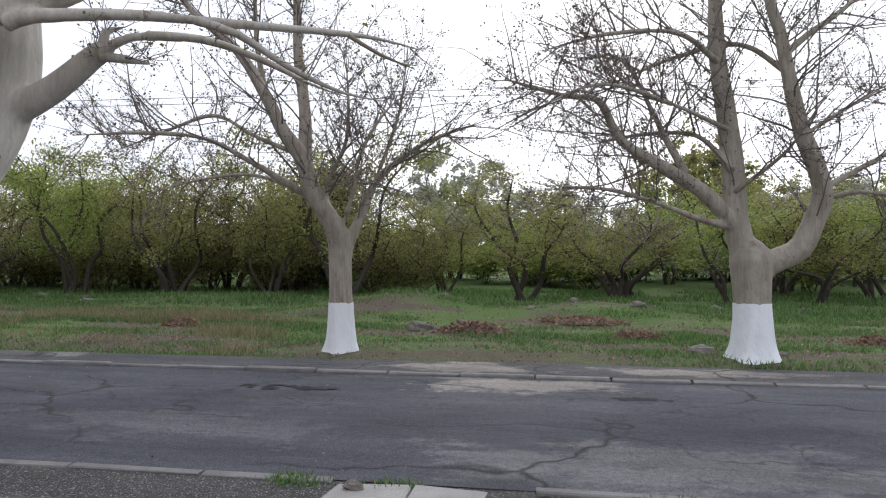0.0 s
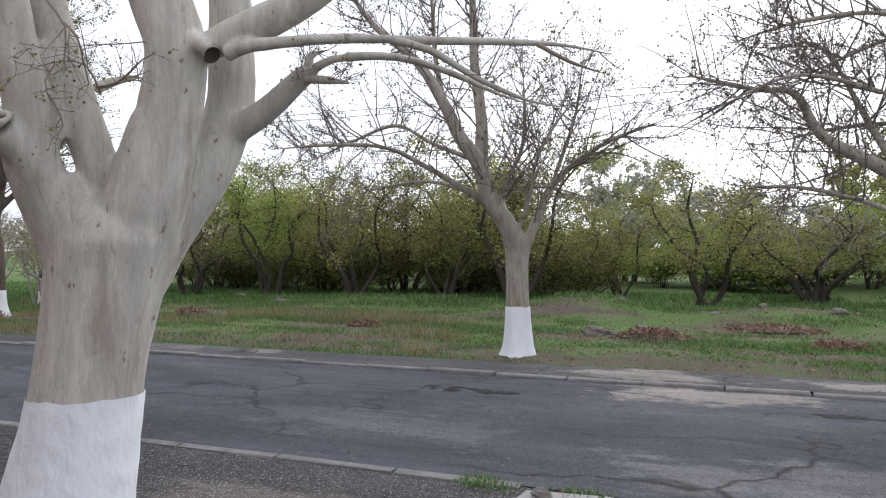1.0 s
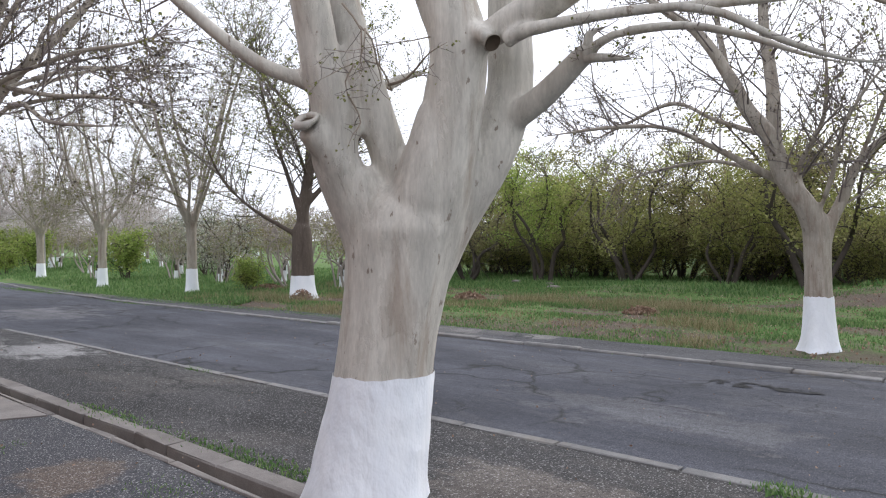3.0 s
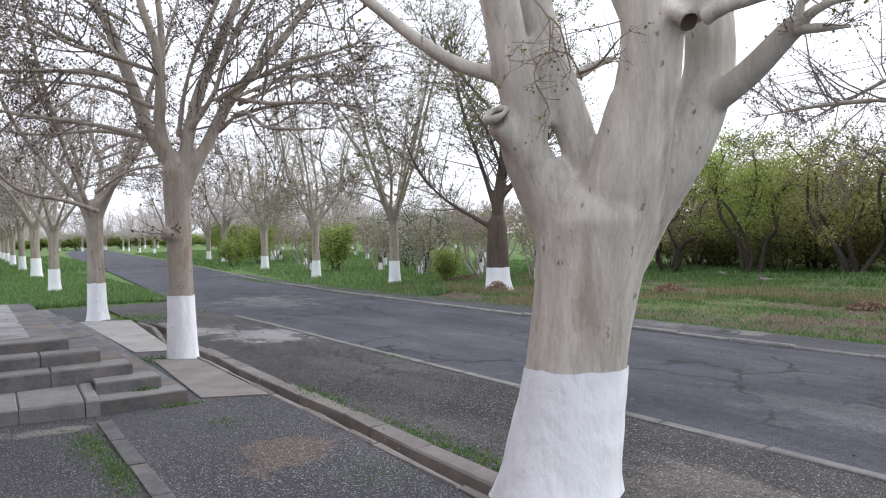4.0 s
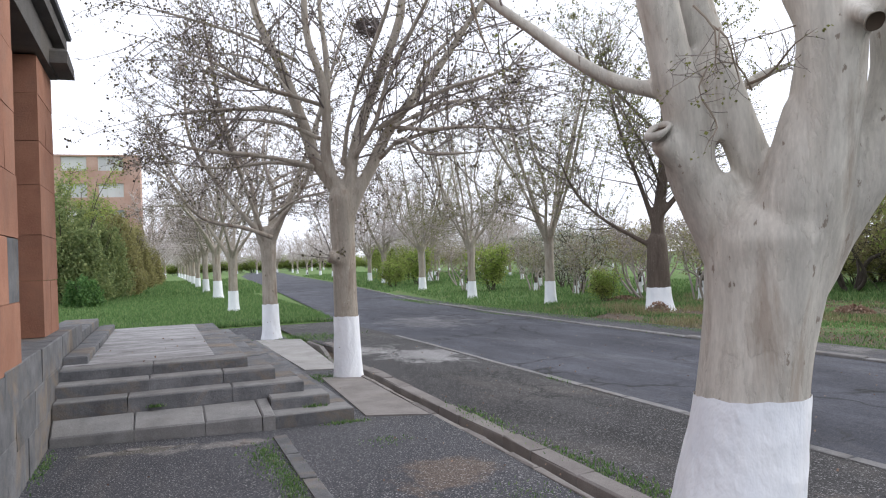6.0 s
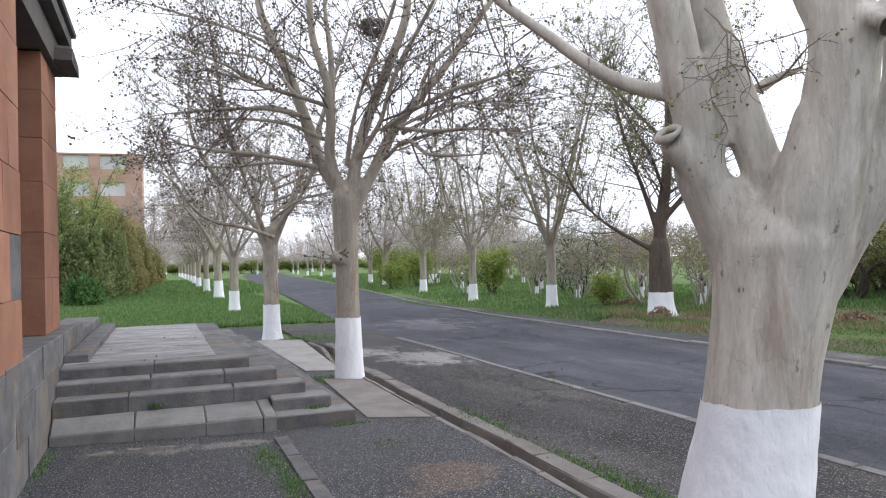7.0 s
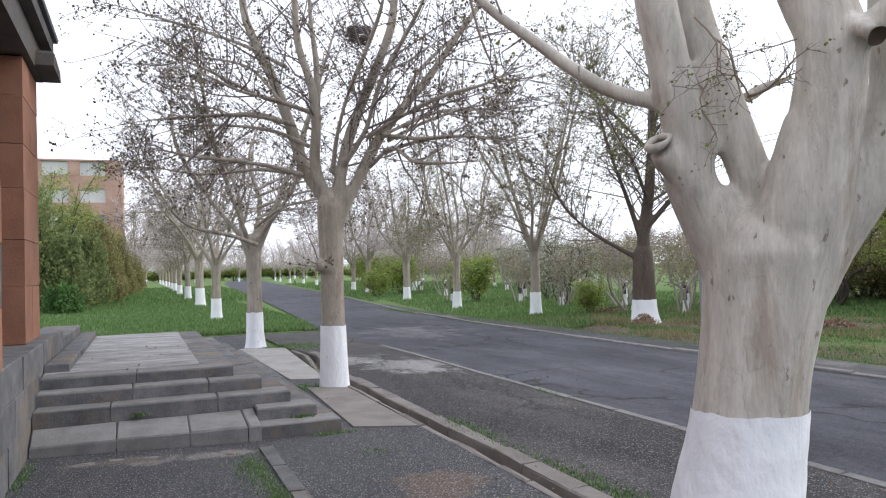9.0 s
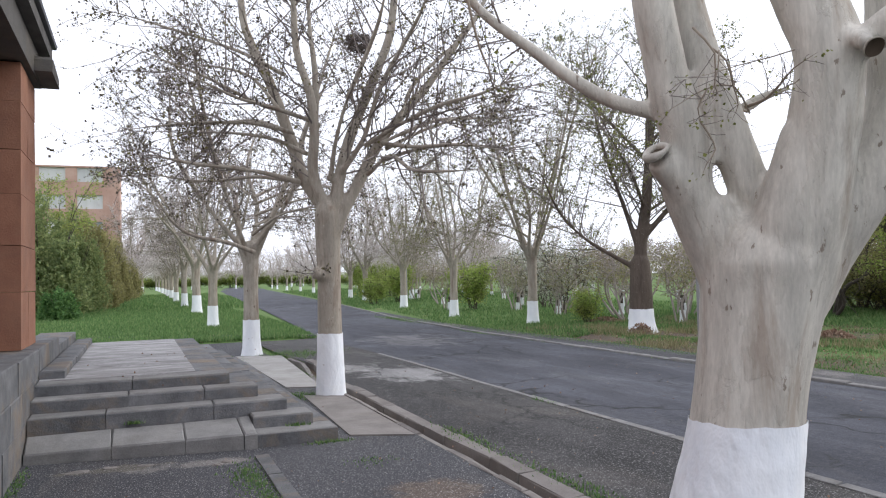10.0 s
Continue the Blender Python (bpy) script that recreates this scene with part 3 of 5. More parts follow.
# kerb stones
rk = random.Random(5)
kerb_far = tagged(new("kerb_far"), "low weathered concrete kerb along the road", "kerb", kind="structure")
y = -16.0
while y < 60:
    L = 0.95 + rk.uniform(-0.05, 0.05)
    x, x2 = bend(y, ROAD_R), bend(y + L, ROAD_R)
    if L > 0.5:
        v, f = block(0, 0.13, 0, L - 0.02, -0.05, (0.04 if not -0.2 < y < 1.3 else 0.034) + rk.uniform(-0.012, 0.01), 0.014, rk, 0.006)
        t = (x2 - x) / L
        piece("kerbstone", [(x + a + t * b, y + b, c) for a, b, c in v], f, M_KERB, kerb_far)
    y += L
kerb_near = tagged(new("kerb_near"), "flush pale concrete edging strip beside the road", "kerb", kind="structure")
y = 1.35
while y < 15.4:
    L = 1.0 + rk.uniform(-0.06, 0.06)
    v, f = block(4.84, 4.94, y, y + L - 0.025, -0.05, 0.008 + rk.uniform(-0.003, 0.004), 0.008, rk, 0.005)
    piece("kerbstone", v, f, M_KERB, kerb_near)
    y += L
y = -9.0
while y < -0.3:
    v, f = block(4.83, 4.93, y, y + 0.97, -0.05, 0.014 + rk.uniform(-0.004, 0.006), 0.008, rk, 0.006)
    piece("kerbstone", v, f, M_KERB, kerb_near)
    y += 1.0
kerb_lawn = tagged(new("kerb_lawn"), "low dark stone edge of the lawn", "kerb", kind="structure")
x = -6.0
while x < 4.4:
    y0 = 25.2 - 0.6 * (x + 1.0)
    v, f = block(0, 0.97, 0, 0.14, -0.05, 0.09 + rk.uniform(-0.01, 0.01), 0.015, rk, 0.006)
    piece("kerbstone", [(x + a, y0 - 0.6 * a + b - 0.1, c) for a, b, c in v], f, M_BASALT, kerb_lawn)
    x += 1.0

for y0, y1, x0 in ((0.27, 0.76, 4.50), (0.775, 1.30, 4.42)):
    v, f = block(x0, 4.83, y0, y1, -0.05, 0.016, 0.012, rk, 0.022)
    piece("broken_slab", v, f, M_CONC, kerb_near, "broken pale concrete slab at the road edge")
# drain channel between two rows of concrete edging, with a sunken bed
chan = [(2.72, 2.6), (2.75, 4.6), (2.8, 6.5), (2.79, 8.5), (2.82, 10.9), (2.75, 12.4), (2.9, 13.6), (3.1, 15.0), (3.0, 16.4)]
drain = tagged(new("drain_channel"), "open drain channel edged with broken concrete strips", "drain", kind="structure")
for side, w in ((-1, 0.07), (1, 0.17)):
    y = 2.6
    while y < 16.2:
        L = rk.uniform(0.5, 1.3)
        if y + L > 16.4:
            break
        xa, xb = bend(y, chan) + side * 0.075, bend(y + L, chan) + side * 0.075
        t = (xb - xa) / L
        a0, a1 = (0, w) if side > 0 else (-w, 0)
        v, f = block(a0, a1, 0, L - 0.012, -0.2, 0.010 + rk.uniform(-0.007, 0.008), 0.012, rk, 0.010)
        piece("edging", [(xa + a + t * b, y + b, c) for a, b, c in v], f, M_SLAB, drain)
        y += L
v, f = [], []
for j, yy in enumerate(np.arange(2.6, 16.4, 0.3)):
    xc = bend(yy, chan)
    v += [(xc - 0.12, yy, -0.115), (xc, yy, -0.13 + 0.02 * noise.noise(Vector((0, yy * 2, 0)))), (xc + 0.12, yy, -0.115)]
    if j:
        b = j * 3
        f += [(b - 3, b - 2, b + 1, b), (b - 2, b - 1, b + 2, b + 1)]
piece("bed", v, f, M_DIRT, drain, "damp soil in the channel bed")
v, f = [], []


def slab(name, corners, z0, z1, mat, label):
    v = [(x, y, z0) for x, y in corners] + [(x, y, z1) for x, y in corners]
    return tagged(piece(name, v, [(0, 1, 2, 3)[::-1], (4, 5, 6, 7)] + [(k, (k + 1) % 4, 4 + (k + 1) % 4, 4 + k) for k in range(4)], mat), label, "slab", kind="structure")


slab("concrete_path", [(2.05, 11.75), (2.56, 11.55), (2.86, 16.8), (1.93, 17.2)], -0.05, 0.022, M_CONC, "pale concrete path slab at the tree foot")
slab("concrete_apron", [(2.0, 7.85), (2.62, 7.55), (2.64, 10.5), (2.12, 10.85)], -0.05, 0.018, M_SLAB, "worn brown concrete apron beside the steps")
strip = tagged(new("kerb_strip"), "flush grey stone strip across the forecourt", "kerb", kind="structure")
y = 1.0
while y < 7.1:
    v, f = block(0.95, 1.08, y, y + 0.78, -0.05, 0.018 + rk.uniform(-0.003, 0.004), 0.008, rk, 0.006)
    piece("kerbstone", v, f, M_BASALT, strip)
    y += 0.8

# ---- steps and platform ----
steps = base_empty("stone_steps", (0, 8, 0), "wide grey basalt steps wrapping the platform corner", "steps", kind="structure")
XL = -1.046
STEP = [(1.85, 7.74, 0.145), (1.65, 8.02, 0.265), (1.43, 8.30, 0.385), (1.17, 8.58, 0.515), (0.90, 8.86, 0.64)]
for k, (xr, yf, z1) in enumerate(STEP):
    z0 = STEP[k - 1][2] - 0.13 if k else -0.05
    x = XL if k > 1 else 1.035
    while x < xr - 0.05:
        L = rk.uniform(0.55, 1.15)
        x2 = xr if x + L > xr - 0.3 else x + L
        ys, zs = yf + rk.uniform(-0.006, 0.006), z1 + rk.uniform(-0.004, 0.004)
        v, f = block(x, x2 - 0.004, ys, yf + 0.36, z0, zs - 0.012, 0.010, rk, 0.004)
        piece("step_stone", v, f, M_BASALT, steps)
        # thin top layer added to carry the lighter, skylit tread colour
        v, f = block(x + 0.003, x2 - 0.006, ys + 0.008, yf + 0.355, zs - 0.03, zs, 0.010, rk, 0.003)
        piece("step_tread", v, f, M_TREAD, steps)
        x = x2
    y = yf + 0.365
    while y < 14.4:
        L = rk.uniform(0.8, 1.3)
        v, f = block(xr - 0.38, xr, y, min(y + L, 14.8) - 0.005, z0, z1 + rk.uniform(-0.003, 0.003), 0.012, rk, 0.004)
        piece("step_stone", v, f, M_BASALT, steps)
        y += L
# front slab shares the skylit tread colour on all its faces
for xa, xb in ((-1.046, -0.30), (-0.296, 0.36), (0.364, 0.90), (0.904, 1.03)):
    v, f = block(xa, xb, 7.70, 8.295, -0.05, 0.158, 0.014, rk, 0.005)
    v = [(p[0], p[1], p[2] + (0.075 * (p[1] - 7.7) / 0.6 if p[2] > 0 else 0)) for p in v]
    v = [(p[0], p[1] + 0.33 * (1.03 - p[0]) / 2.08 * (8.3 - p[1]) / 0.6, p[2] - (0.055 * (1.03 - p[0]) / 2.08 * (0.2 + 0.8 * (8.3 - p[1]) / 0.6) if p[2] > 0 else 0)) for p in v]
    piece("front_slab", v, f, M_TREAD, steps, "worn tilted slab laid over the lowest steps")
v, f = block(XL, 0.56, 9.15, 14.75, 0.3, 0.645, 0.01)
tagged(piece("platform", v, f, M_SCREED), "raised platform with streaked pale screed", "platform", kind="structure")
for y0, y1 in ((9.3, 11.1), (11.105, 12.9), (12.905, 14.7)):
    v, f = block(-1.045, -0.80, y0, y1, 0.3, 0.73, 0.015, rk, 0.006)
    piece("border_stone", v, f, M_BASALT, steps)

# ---- portico: plinth, pillar, wall, eave ----
plinth = base_empty("plinth_wall", (-1.5, 8.5, 0), "grey basalt block plinth under the portico", "wall", kind="structure")
zz = [0.0, 0.34, 0.67, 0.98]
for r in range(3):
    y = 6.4 + 0.35 * (r % 2) - 0.35
    while y < 11.0:
        L = rk.uniform(0.65, 0.95)
        v, f = block(-1.9, -1.05 + rk.uniform(-0.005, 0.005), y, y + L - 0.008, zz[r] - (0.06 if r == 0 else 0), zz[r + 1] - 0.006, 0.010, rk, 0.004)
        piece("plinth_block", v, f, M_BASALT, plinth)
        y += L
for y0, y1, z in ((11.2, 12.9, 0.86), (12.905, 14.4, 0.86)):
    v, f = block(-1.6, -1.05, y0 + 0.2, y1 + 0.2, -0.05, z, 0.012, rk, 0.004)
    piece("plinth_block", v, f, M_BASALT, plinth)
pillar = base_empty("stone_pillar", (-1.45, 9.8, 0.98), "tall rectangular pillar of orange tuff blocks", "pillar")
z = 0.98
for r in range(6):
    z1 = z + (0.62, 0.5, 0.55, 0.48, 0.52, 0.425)[r]
    for xa, xb, ya, yb in ((-1.75, -1.45, 9.2, 10.4), (-1.445, -1.2, 9.2, 10.4)) if r % 2 else ((-1.75, -1.2, 9.2, 9.75), (-1.75, -1.2, 9.755, 10.4)):
        v, f = block(xa, xb, ya, yb, z, z1 - 0.005, 0.005, rk, 0.003)
        piece("tuff_block", v, f, M_TUFF, pillar)
    z = z1
wallp = base_empty("wall_portico", (-1.5, 5, 0), "portico wall faced with orange tuff blocks", "wall", kind="structure")
for r in range(9):
    z0, z1 = -0.05 + r * 0.5, -0.05 + (r + 1) * 0.5 - 0.006
    y = 6.74
    while y > 2.0:
        L = rk.uniform(0.6, 0.9) if y < 6.7 else (0.45 if r % 2 else 0.7)
        v, f = block(-2.05, -1.05 + rk.uniform(-0.004, 0.004), y - L + 0.006, y, z0, z1, 0.006, rk, 0.004)
        piece("tuff_block", v, f, M_BASALT if r < 2 or (r == 3 and y > 6.7) else M_TUFF, wallp)
        y -= L
v, f = block(-7.0, -2.06, 1.9, 6.0, -0.05, 4.6, 0.01)
tagged(piece("wall_back", v, f, M_TUFF), "solid tuff body of the building", "wall", kind="structure")
v, f = block(-7.0, -2.9, 6.005, 11.2, -0.05, 4.6, 0.01)
tagged(piece("wall_inner", v, f, M_TUFF), "tuff wall behind the portico pillar", "wall", kind="structure")
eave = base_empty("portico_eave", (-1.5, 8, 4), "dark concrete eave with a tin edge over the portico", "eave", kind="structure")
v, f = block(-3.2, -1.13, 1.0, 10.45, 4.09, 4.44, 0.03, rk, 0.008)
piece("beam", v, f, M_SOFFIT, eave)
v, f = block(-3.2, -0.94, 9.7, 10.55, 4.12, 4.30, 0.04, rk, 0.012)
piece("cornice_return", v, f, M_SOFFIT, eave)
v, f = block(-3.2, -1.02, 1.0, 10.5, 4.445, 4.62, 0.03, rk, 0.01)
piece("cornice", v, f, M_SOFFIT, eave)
v, f = block(-3.2, -0.97, 1.0, 10.6, 4.625, 4.68, 0.01, rk, 0.008)
piece("tin_edge", v, f, M_TIN, eave, "dark tin roof edge")


# ---- plane trees ----
NEAR_LIMBS = (
    (((3.26, 3.51, 1.09), (3.2, 3.53, 1.44), (3.11, 3.57, 1.72), (3.02, 3.6, 1.96), (2.95, 3.62, 2.13), (2.94, 3.61, 2.28), (2.92, 3.6, 2.46), (2.87, 3.64, 2.69), (2.83, 3.65, 2.91), (2.79, 3.65, 3.1), (2.75, 3.65, 3.38), (2.7, 3.66, 3.82)), 0.185, 0.105),
    (((3.35, 3.44, 1.54), (3.33, 3.44, 1.83), (3.28, 3.45, 2.06), (3.24, 3.47, 2.19), (3.19, 3.48, 2.33), (3.15, 3.5, 2.48), (3.13, 3.54, 2.64), (3.12, 3.61, 2.84), (3.11, 3.67, 3.04), (3.1, 3.71, 3.2), (3.05, 3.75, 3.51), (3.0, 3.78, 3.91)), 0.135, 0.092),
    (((2.95, 3.57, 2.06), (2.86, 3.59, 2.18), (2.78, 3.6, 2.25), (2.73, 3.59, 2.29)), 0.12, 0.082),
    (((2.87, 3.62, 2.56), (2.79, 3.72, 2.6), (2.61, 3.86, 2.68), (2.42, 4.0, 2.84), (2.23, 4.14, 3.04), (2.0, 4.3, 3.28), (1.74, 4.46, 3.64)), 0.056, 0.029),
    (((3.32, 3.45, 1.05), (3.36, 3.36, 1.39), (3.4, 3.27, 1.72), (3.44, 3.17, 2.08), (3.47, 3.1, 2.48), (3.48, 3.06, 2.81), (3.44, 3.11, 3.04), (3.36, 3.2, 3.37), (3.29, 3.29, 3.88)), 0.24, 0.158),
    (((3.43, 3.47, 1.04), (3.51, 3.4, 1.43), (3.6, 3.29, 1.72), (3.74, 3.14, 2.05), (3.86, 3.06, 2.31), (3.92, 3.03, 2.53), (3.94, 3.02, 2.74), (3.94, 3.02, 2.95), (3.94, 3.02, 3.16), (3.93, 3.03, 3.34), (3.93, 3.07, 3.65), (3.93, 3.1, 4.04)), 0.212, 0.12),
    (((3.48, 2.98, 2.77), (3.57, 2.76, 2.9), (3.66, 2.53, 3.0), (3.76, 2.29, 3.14), (3.89, 2.0, 3.4), (4.03, 1.69, 3.67)), 0.129, 0.067),
    (((3.46, 2.99, 2.91), (3.43, 2.85, 2.84), (3.39, 2.75, 2.77)), 0.054, 0.043),
    (((3.51, 2.72, 2.77), (3.53, 2.58, 2.82), (3.71, 2.07, 2.85), (3.87, 1.61, 2.83), (4.02, 1.15, 2.81), (4.11, 0.84, 2.78), (4.17, 0.6, 2.72)), 0.05, 0.013),
    (((4.02, 0.98, 2.78), (4.09, 0.81, 2.68), (4.16, 0.63, 2.61)), 0.014, 0.008),
    (((3.86, 2.92, 2.4), (3.88, 2.71, 2.51), (3.9, 2.47, 2.69), (3.87, 2.37, 2.72)), 0.094, 0.062),
    (((3.87, 2.39, 2.71), (3.89, 2.22, 2.79), (4.0, 1.85, 2.79), (4.09, 1.52, 2.68), (4.16, 1.26, 2.55), (4.21, 1.04, 2.47)), 0.035, 0.012),
    (((3.75, 1.76, 2.82), (3.87, 1.57, 2.77), (4.01, 1.32, 2.61), (4.16, 1.06, 2.49), (4.29, 0.85, 2.46)), 0.026, 0.012),
    (((3.86, 2.4, 2.68), (3.91, 2.27, 2.67), (3.96, 2.15, 2.65)), 0.031, 0.021),
    (((3.87, 2.39, 2.71), (3.87, 2.37, 2.82), (3.91, 2.29, 2.85)), 0.035, 0.017),
    (((3.71, 3.12, 2.9), (3.57, 3.12, 2.91), (3.38, 3.13, 2.87), (3.16, 3.15, 2.8), (2.94, 3.17, 2.74), (2.75, 3.19, 2.68), (2.54, 3.21, 2.63)), 0.006, 0.002),
    (((3.71, 3.13, 2.89), (3.55, 3.12, 2.86), (3.4, 3.12, 2.75), (3.26, 3.1, 2.65), (3.12, 3.09, 2.6)), 0.007, 0.003),
    (((3.21, 3.38, 2.54), (3.09, 3.37, 2.69), (2.9, 3.39, 2.66), (2.75, 3.4, 2.58), (2.6, 3.4, 2.5)), 0.006, 0.002),
    (((3.31, 3.5, 2.58), (3.31, 3.57, 2.63), (3.33, 3.62, 2.78), (3.34, 3.68, 2.99), (3.37, 3.74, 3.04)), 0.007, 0.003),
    (((2.92, 3.49, 2.53), (2.95, 3.43, 2.42), (2.95, 3.38, 2.32), (2.87, 3.36, 2.24), (2.8, 3.33, 2.15)), 0.006, 0.003),
    (((3.4, 3.62, 2.63), (3.5, 3.61, 2.69), (3.62, 3.57, 2.74), (3.72, 3.55, 2.76)), 0.043, 0.012),
    (((2.91, 3.28, 2.85), (2.86, 3.24, 2.73), (2.8, 3.22, 2.61)), 0.005, 0.002),
    (((1.59, 3.7, 3.16), (1.61, 3.69, 3.04), (1.65, 3.68, 2.87), (1.7, 3.67, 2.74), (1.74, 3.65, 2.62)), 0.009, 0.004),
    (((2.9, 3.32, 2.87), (2.94, 3.26, 2.79), (2.99, 3.27, 2.66), (3.04, 3.29, 2.56), (3.02, 3.32, 2.48)), 0.007, 0.003),
    (((2.85, 3.41, 3.01), (2.87, 3.27, 2.83), (2.87, 3.28, 2.65), (2.92, 3.29, 2.59)), 0.007, 0.003),
    (((3.2, 3.4, 2.58), (3.19, 3.24, 2.59), (3.19, 3.13, 2.65), (3.19, 3.04, 2.71), (3.25, 2.94, 2.77)), 0.01, 0.004),
    (((2.88, 3.35, 2.65), (2.82, 3.36, 2.54), (2.83, 3.34, 2.45)), 0.006, 0.003),
    (((3.31, 3.43, 1.69), (3.32, 3.41, 1.97), (3.33, 3.39, 2.13)), 0.15, 0.1),
    (((3.03, 3.56, 2.27), (3.03, 3.56, 2.38), (3.02, 3.57, 2.5), (3.0, 3.59, 2.64), (2.97, 3.63, 2.81)), 0.085, 0.06),
    (((3.3, 3.37, 1.37), (3.31, 3.29, 1.68), (3.33, 3.23, 1.96), (3.38, 3.18, 2.2), (3.42, 3.15, 2.41)), 0.26, 0.15),
    (((3.24, 3.48, 1.37), (3.16, 3.48, 1.65), (3.1, 3.53, 1.84), (3.02, 3.56, 2.03)), 0.24, 0.13),
)
STEP_LIMBS = (
    (((2.55, 10.78, 2.51), (2.39, 10.96, 2.86), (2.22, 11.14, 3.22), (2.06, 11.31, 3.87), (1.8, 11.51, 4.73), (1.56, 11.72, 5.37), (1.48, 11.86, 5.81), (1.44, 11.98, 6.86)), 0.122, 0.05),
    (((2.51, 10.79, 2.61), (2.36, 10.8, 2.98), (2.3, 10.77, 3.31), (2.32, 10.71, 3.76), (2.26, 10.67, 4.31), (2.09, 10.68, 4.86), (2.04, 10.64, 5.44), (2.03, 10.58, 6.34)), 0.103, 0.041),
    (((2.34, 10.83, 3.74), (2.43, 11.07, 4.66), (2.42, 11.34, 5.47), (2.44, 11.6, 6.57)), 0.07, 0.03),
    (((2.6, 10.75, 2.7), (2.73, 10.8, 3.27), (2.9, 10.83, 3.81), (3.21, 10.8, 4.54), (3.49, 10.79, 5.24), (3.59, 10.85, 5.66), (3.72, 10.89, 6.69)), 0.108, 0.054),
    (((2.55, 10.77, 3.08), (2.57, 10.49, 3.59), (2.65, 10.19, 4.08), (2.85, 9.85, 4.68), (2.95, 9.54, 5.07), (3.01, 9.25, 5.57)), 0.047, 0.021),
    (((2.72, 10.7, 3.21), (2.94, 10.3, 3.66), (3.05, 9.95, 4.23), (3.3, 9.54, 4.8), (3.4, 9.2, 5.08), (3.48, 8.86, 5.43)), 0.052, 0.02),
    (((2.66, 10.73, 2.51), (2.95, 10.74, 3.03), (3.26, 10.73, 3.61), (3.62, 10.7, 4.06), (4.08, 10.63, 4.6), (4.51, 10.58, 5.21), (4.86, 10.56, 5.69), (5.13, 10.56, 6.17)), 0.113, 0.035),
    (((3.02, 10.58, 3.58), (3.39, 10.03, 3.81), (3.76, 9.48, 3.98), (4.14, 8.93, 4.04), (4.4, 8.42, 4.14)), 0.047, 0.016),
    (((3.05, 10.57, 3.15), (3.26, 10.11, 3.37), (3.43, 9.67, 3.12), (3.71, 9.19, 3.04), (4.04, 8.69, 3.01)), 0.042, 0.012),
    (((3.24, 10.49, 3.62), (4.14, 10.7, 4.03), (4.82, 11.01, 4.18), (5.83, 11.19, 4.29)), 0.038, 0.016),
    (((3.28, 10.47, 3.61), (3.49, 9.68, 3.44), (3.76, 8.86, 3.34), (4.14, 8.0, 3.12)), 0.033, 0.012),
    (((2.15, 10.92, 3.07), (1.69, 10.78, 3.16), (1.15, 10.66, 3.22), (0.63, 10.54, 3.24), (0.07, 10.44, 3.33)), 0.052, 0.017),
    (((2.35, 10.83, 3.95), (1.7, 10.65, 4.09), (1.23, 10.4, 4.12), (0.79, 10.14, 4.23), (0.32, 9.89, 4.34)), 0.035, 0.012),
    (((1.99, 10.97, 3.82), (1.61, 11.65, 4.09), (0.96, 12.43, 4.17), (0.26, 13.24, 4.33)), 0.033, 0.013),
    (((1.89, 11.0, 4.13), (1.59, 11.75, 4.78), (1.2, 12.54, 5.12), (0.59, 13.41, 5.37)), 0.028, 0.014),
    (((3.51, 10.38, 3.98), (3.83, 10.67, 4.55), (4.36, 10.89, 5.09), (4.9, 11.09, 5.56), (5.38, 11.33, 6.21)), 0.038, 0.016),
    (((2.48, 10.69, 1.69), (2.37, 10.69, 1.73), (2.26, 10.69, 1.76)), 0.138, 0.105),
    (((2.45, 10.81, 3.9), (1.92, 10.8, 4.07), (1.52, 10.63, 4.12), (0.81, 10.58, 4.43), (0.25, 10.57, 4.62), (-0.16, 10.52, 4.76)), 0.04, 0.012),
    (((2.1, 10.95, 3.79), (1.52, 10.85, 3.88), (0.98, 10.84, 3.87), (0.38, 10.76, 3.79), (-0.29, 10.81, 3.68)), 0.036, 0.011),
    (((2.25, 10.9, 3.49), (1.86, 11.47, 3.79), (1.27, 12.12, 3.98), (0.63, 12.8, 4.05), (-0.05, 13.28, 3.91)), 0.034, 0.011),
    (((1.96, 10.98, 4.65), (1.4, 11.51, 5.09), (0.7, 11.88, 5.4), (-0.09, 12.19, 5.68), (-0.72, 12.32, 5.84)), 0.032, 0.011),
    (((2.12, 10.95, 3.09), (1.62, 11.68, 3.24), (0.94, 12.48, 3.26), (0.28, 13.16, 3.43), (-0.23, 13.57, 3.67)), 0.036, 0.011),
    (((3.24, 10.51, 3.36), (3.64, 9.92, 3.46), (4.07, 9.33, 3.43), (4.46, 8.75, 3.3)), 0.034, 0.011),
    (((3.32, 10.48, 3.54), (4.01, 10.63, 3.89), (4.81, 10.74, 4.17), (5.57, 10.66, 4.28)), 0.034, 0.011),
)
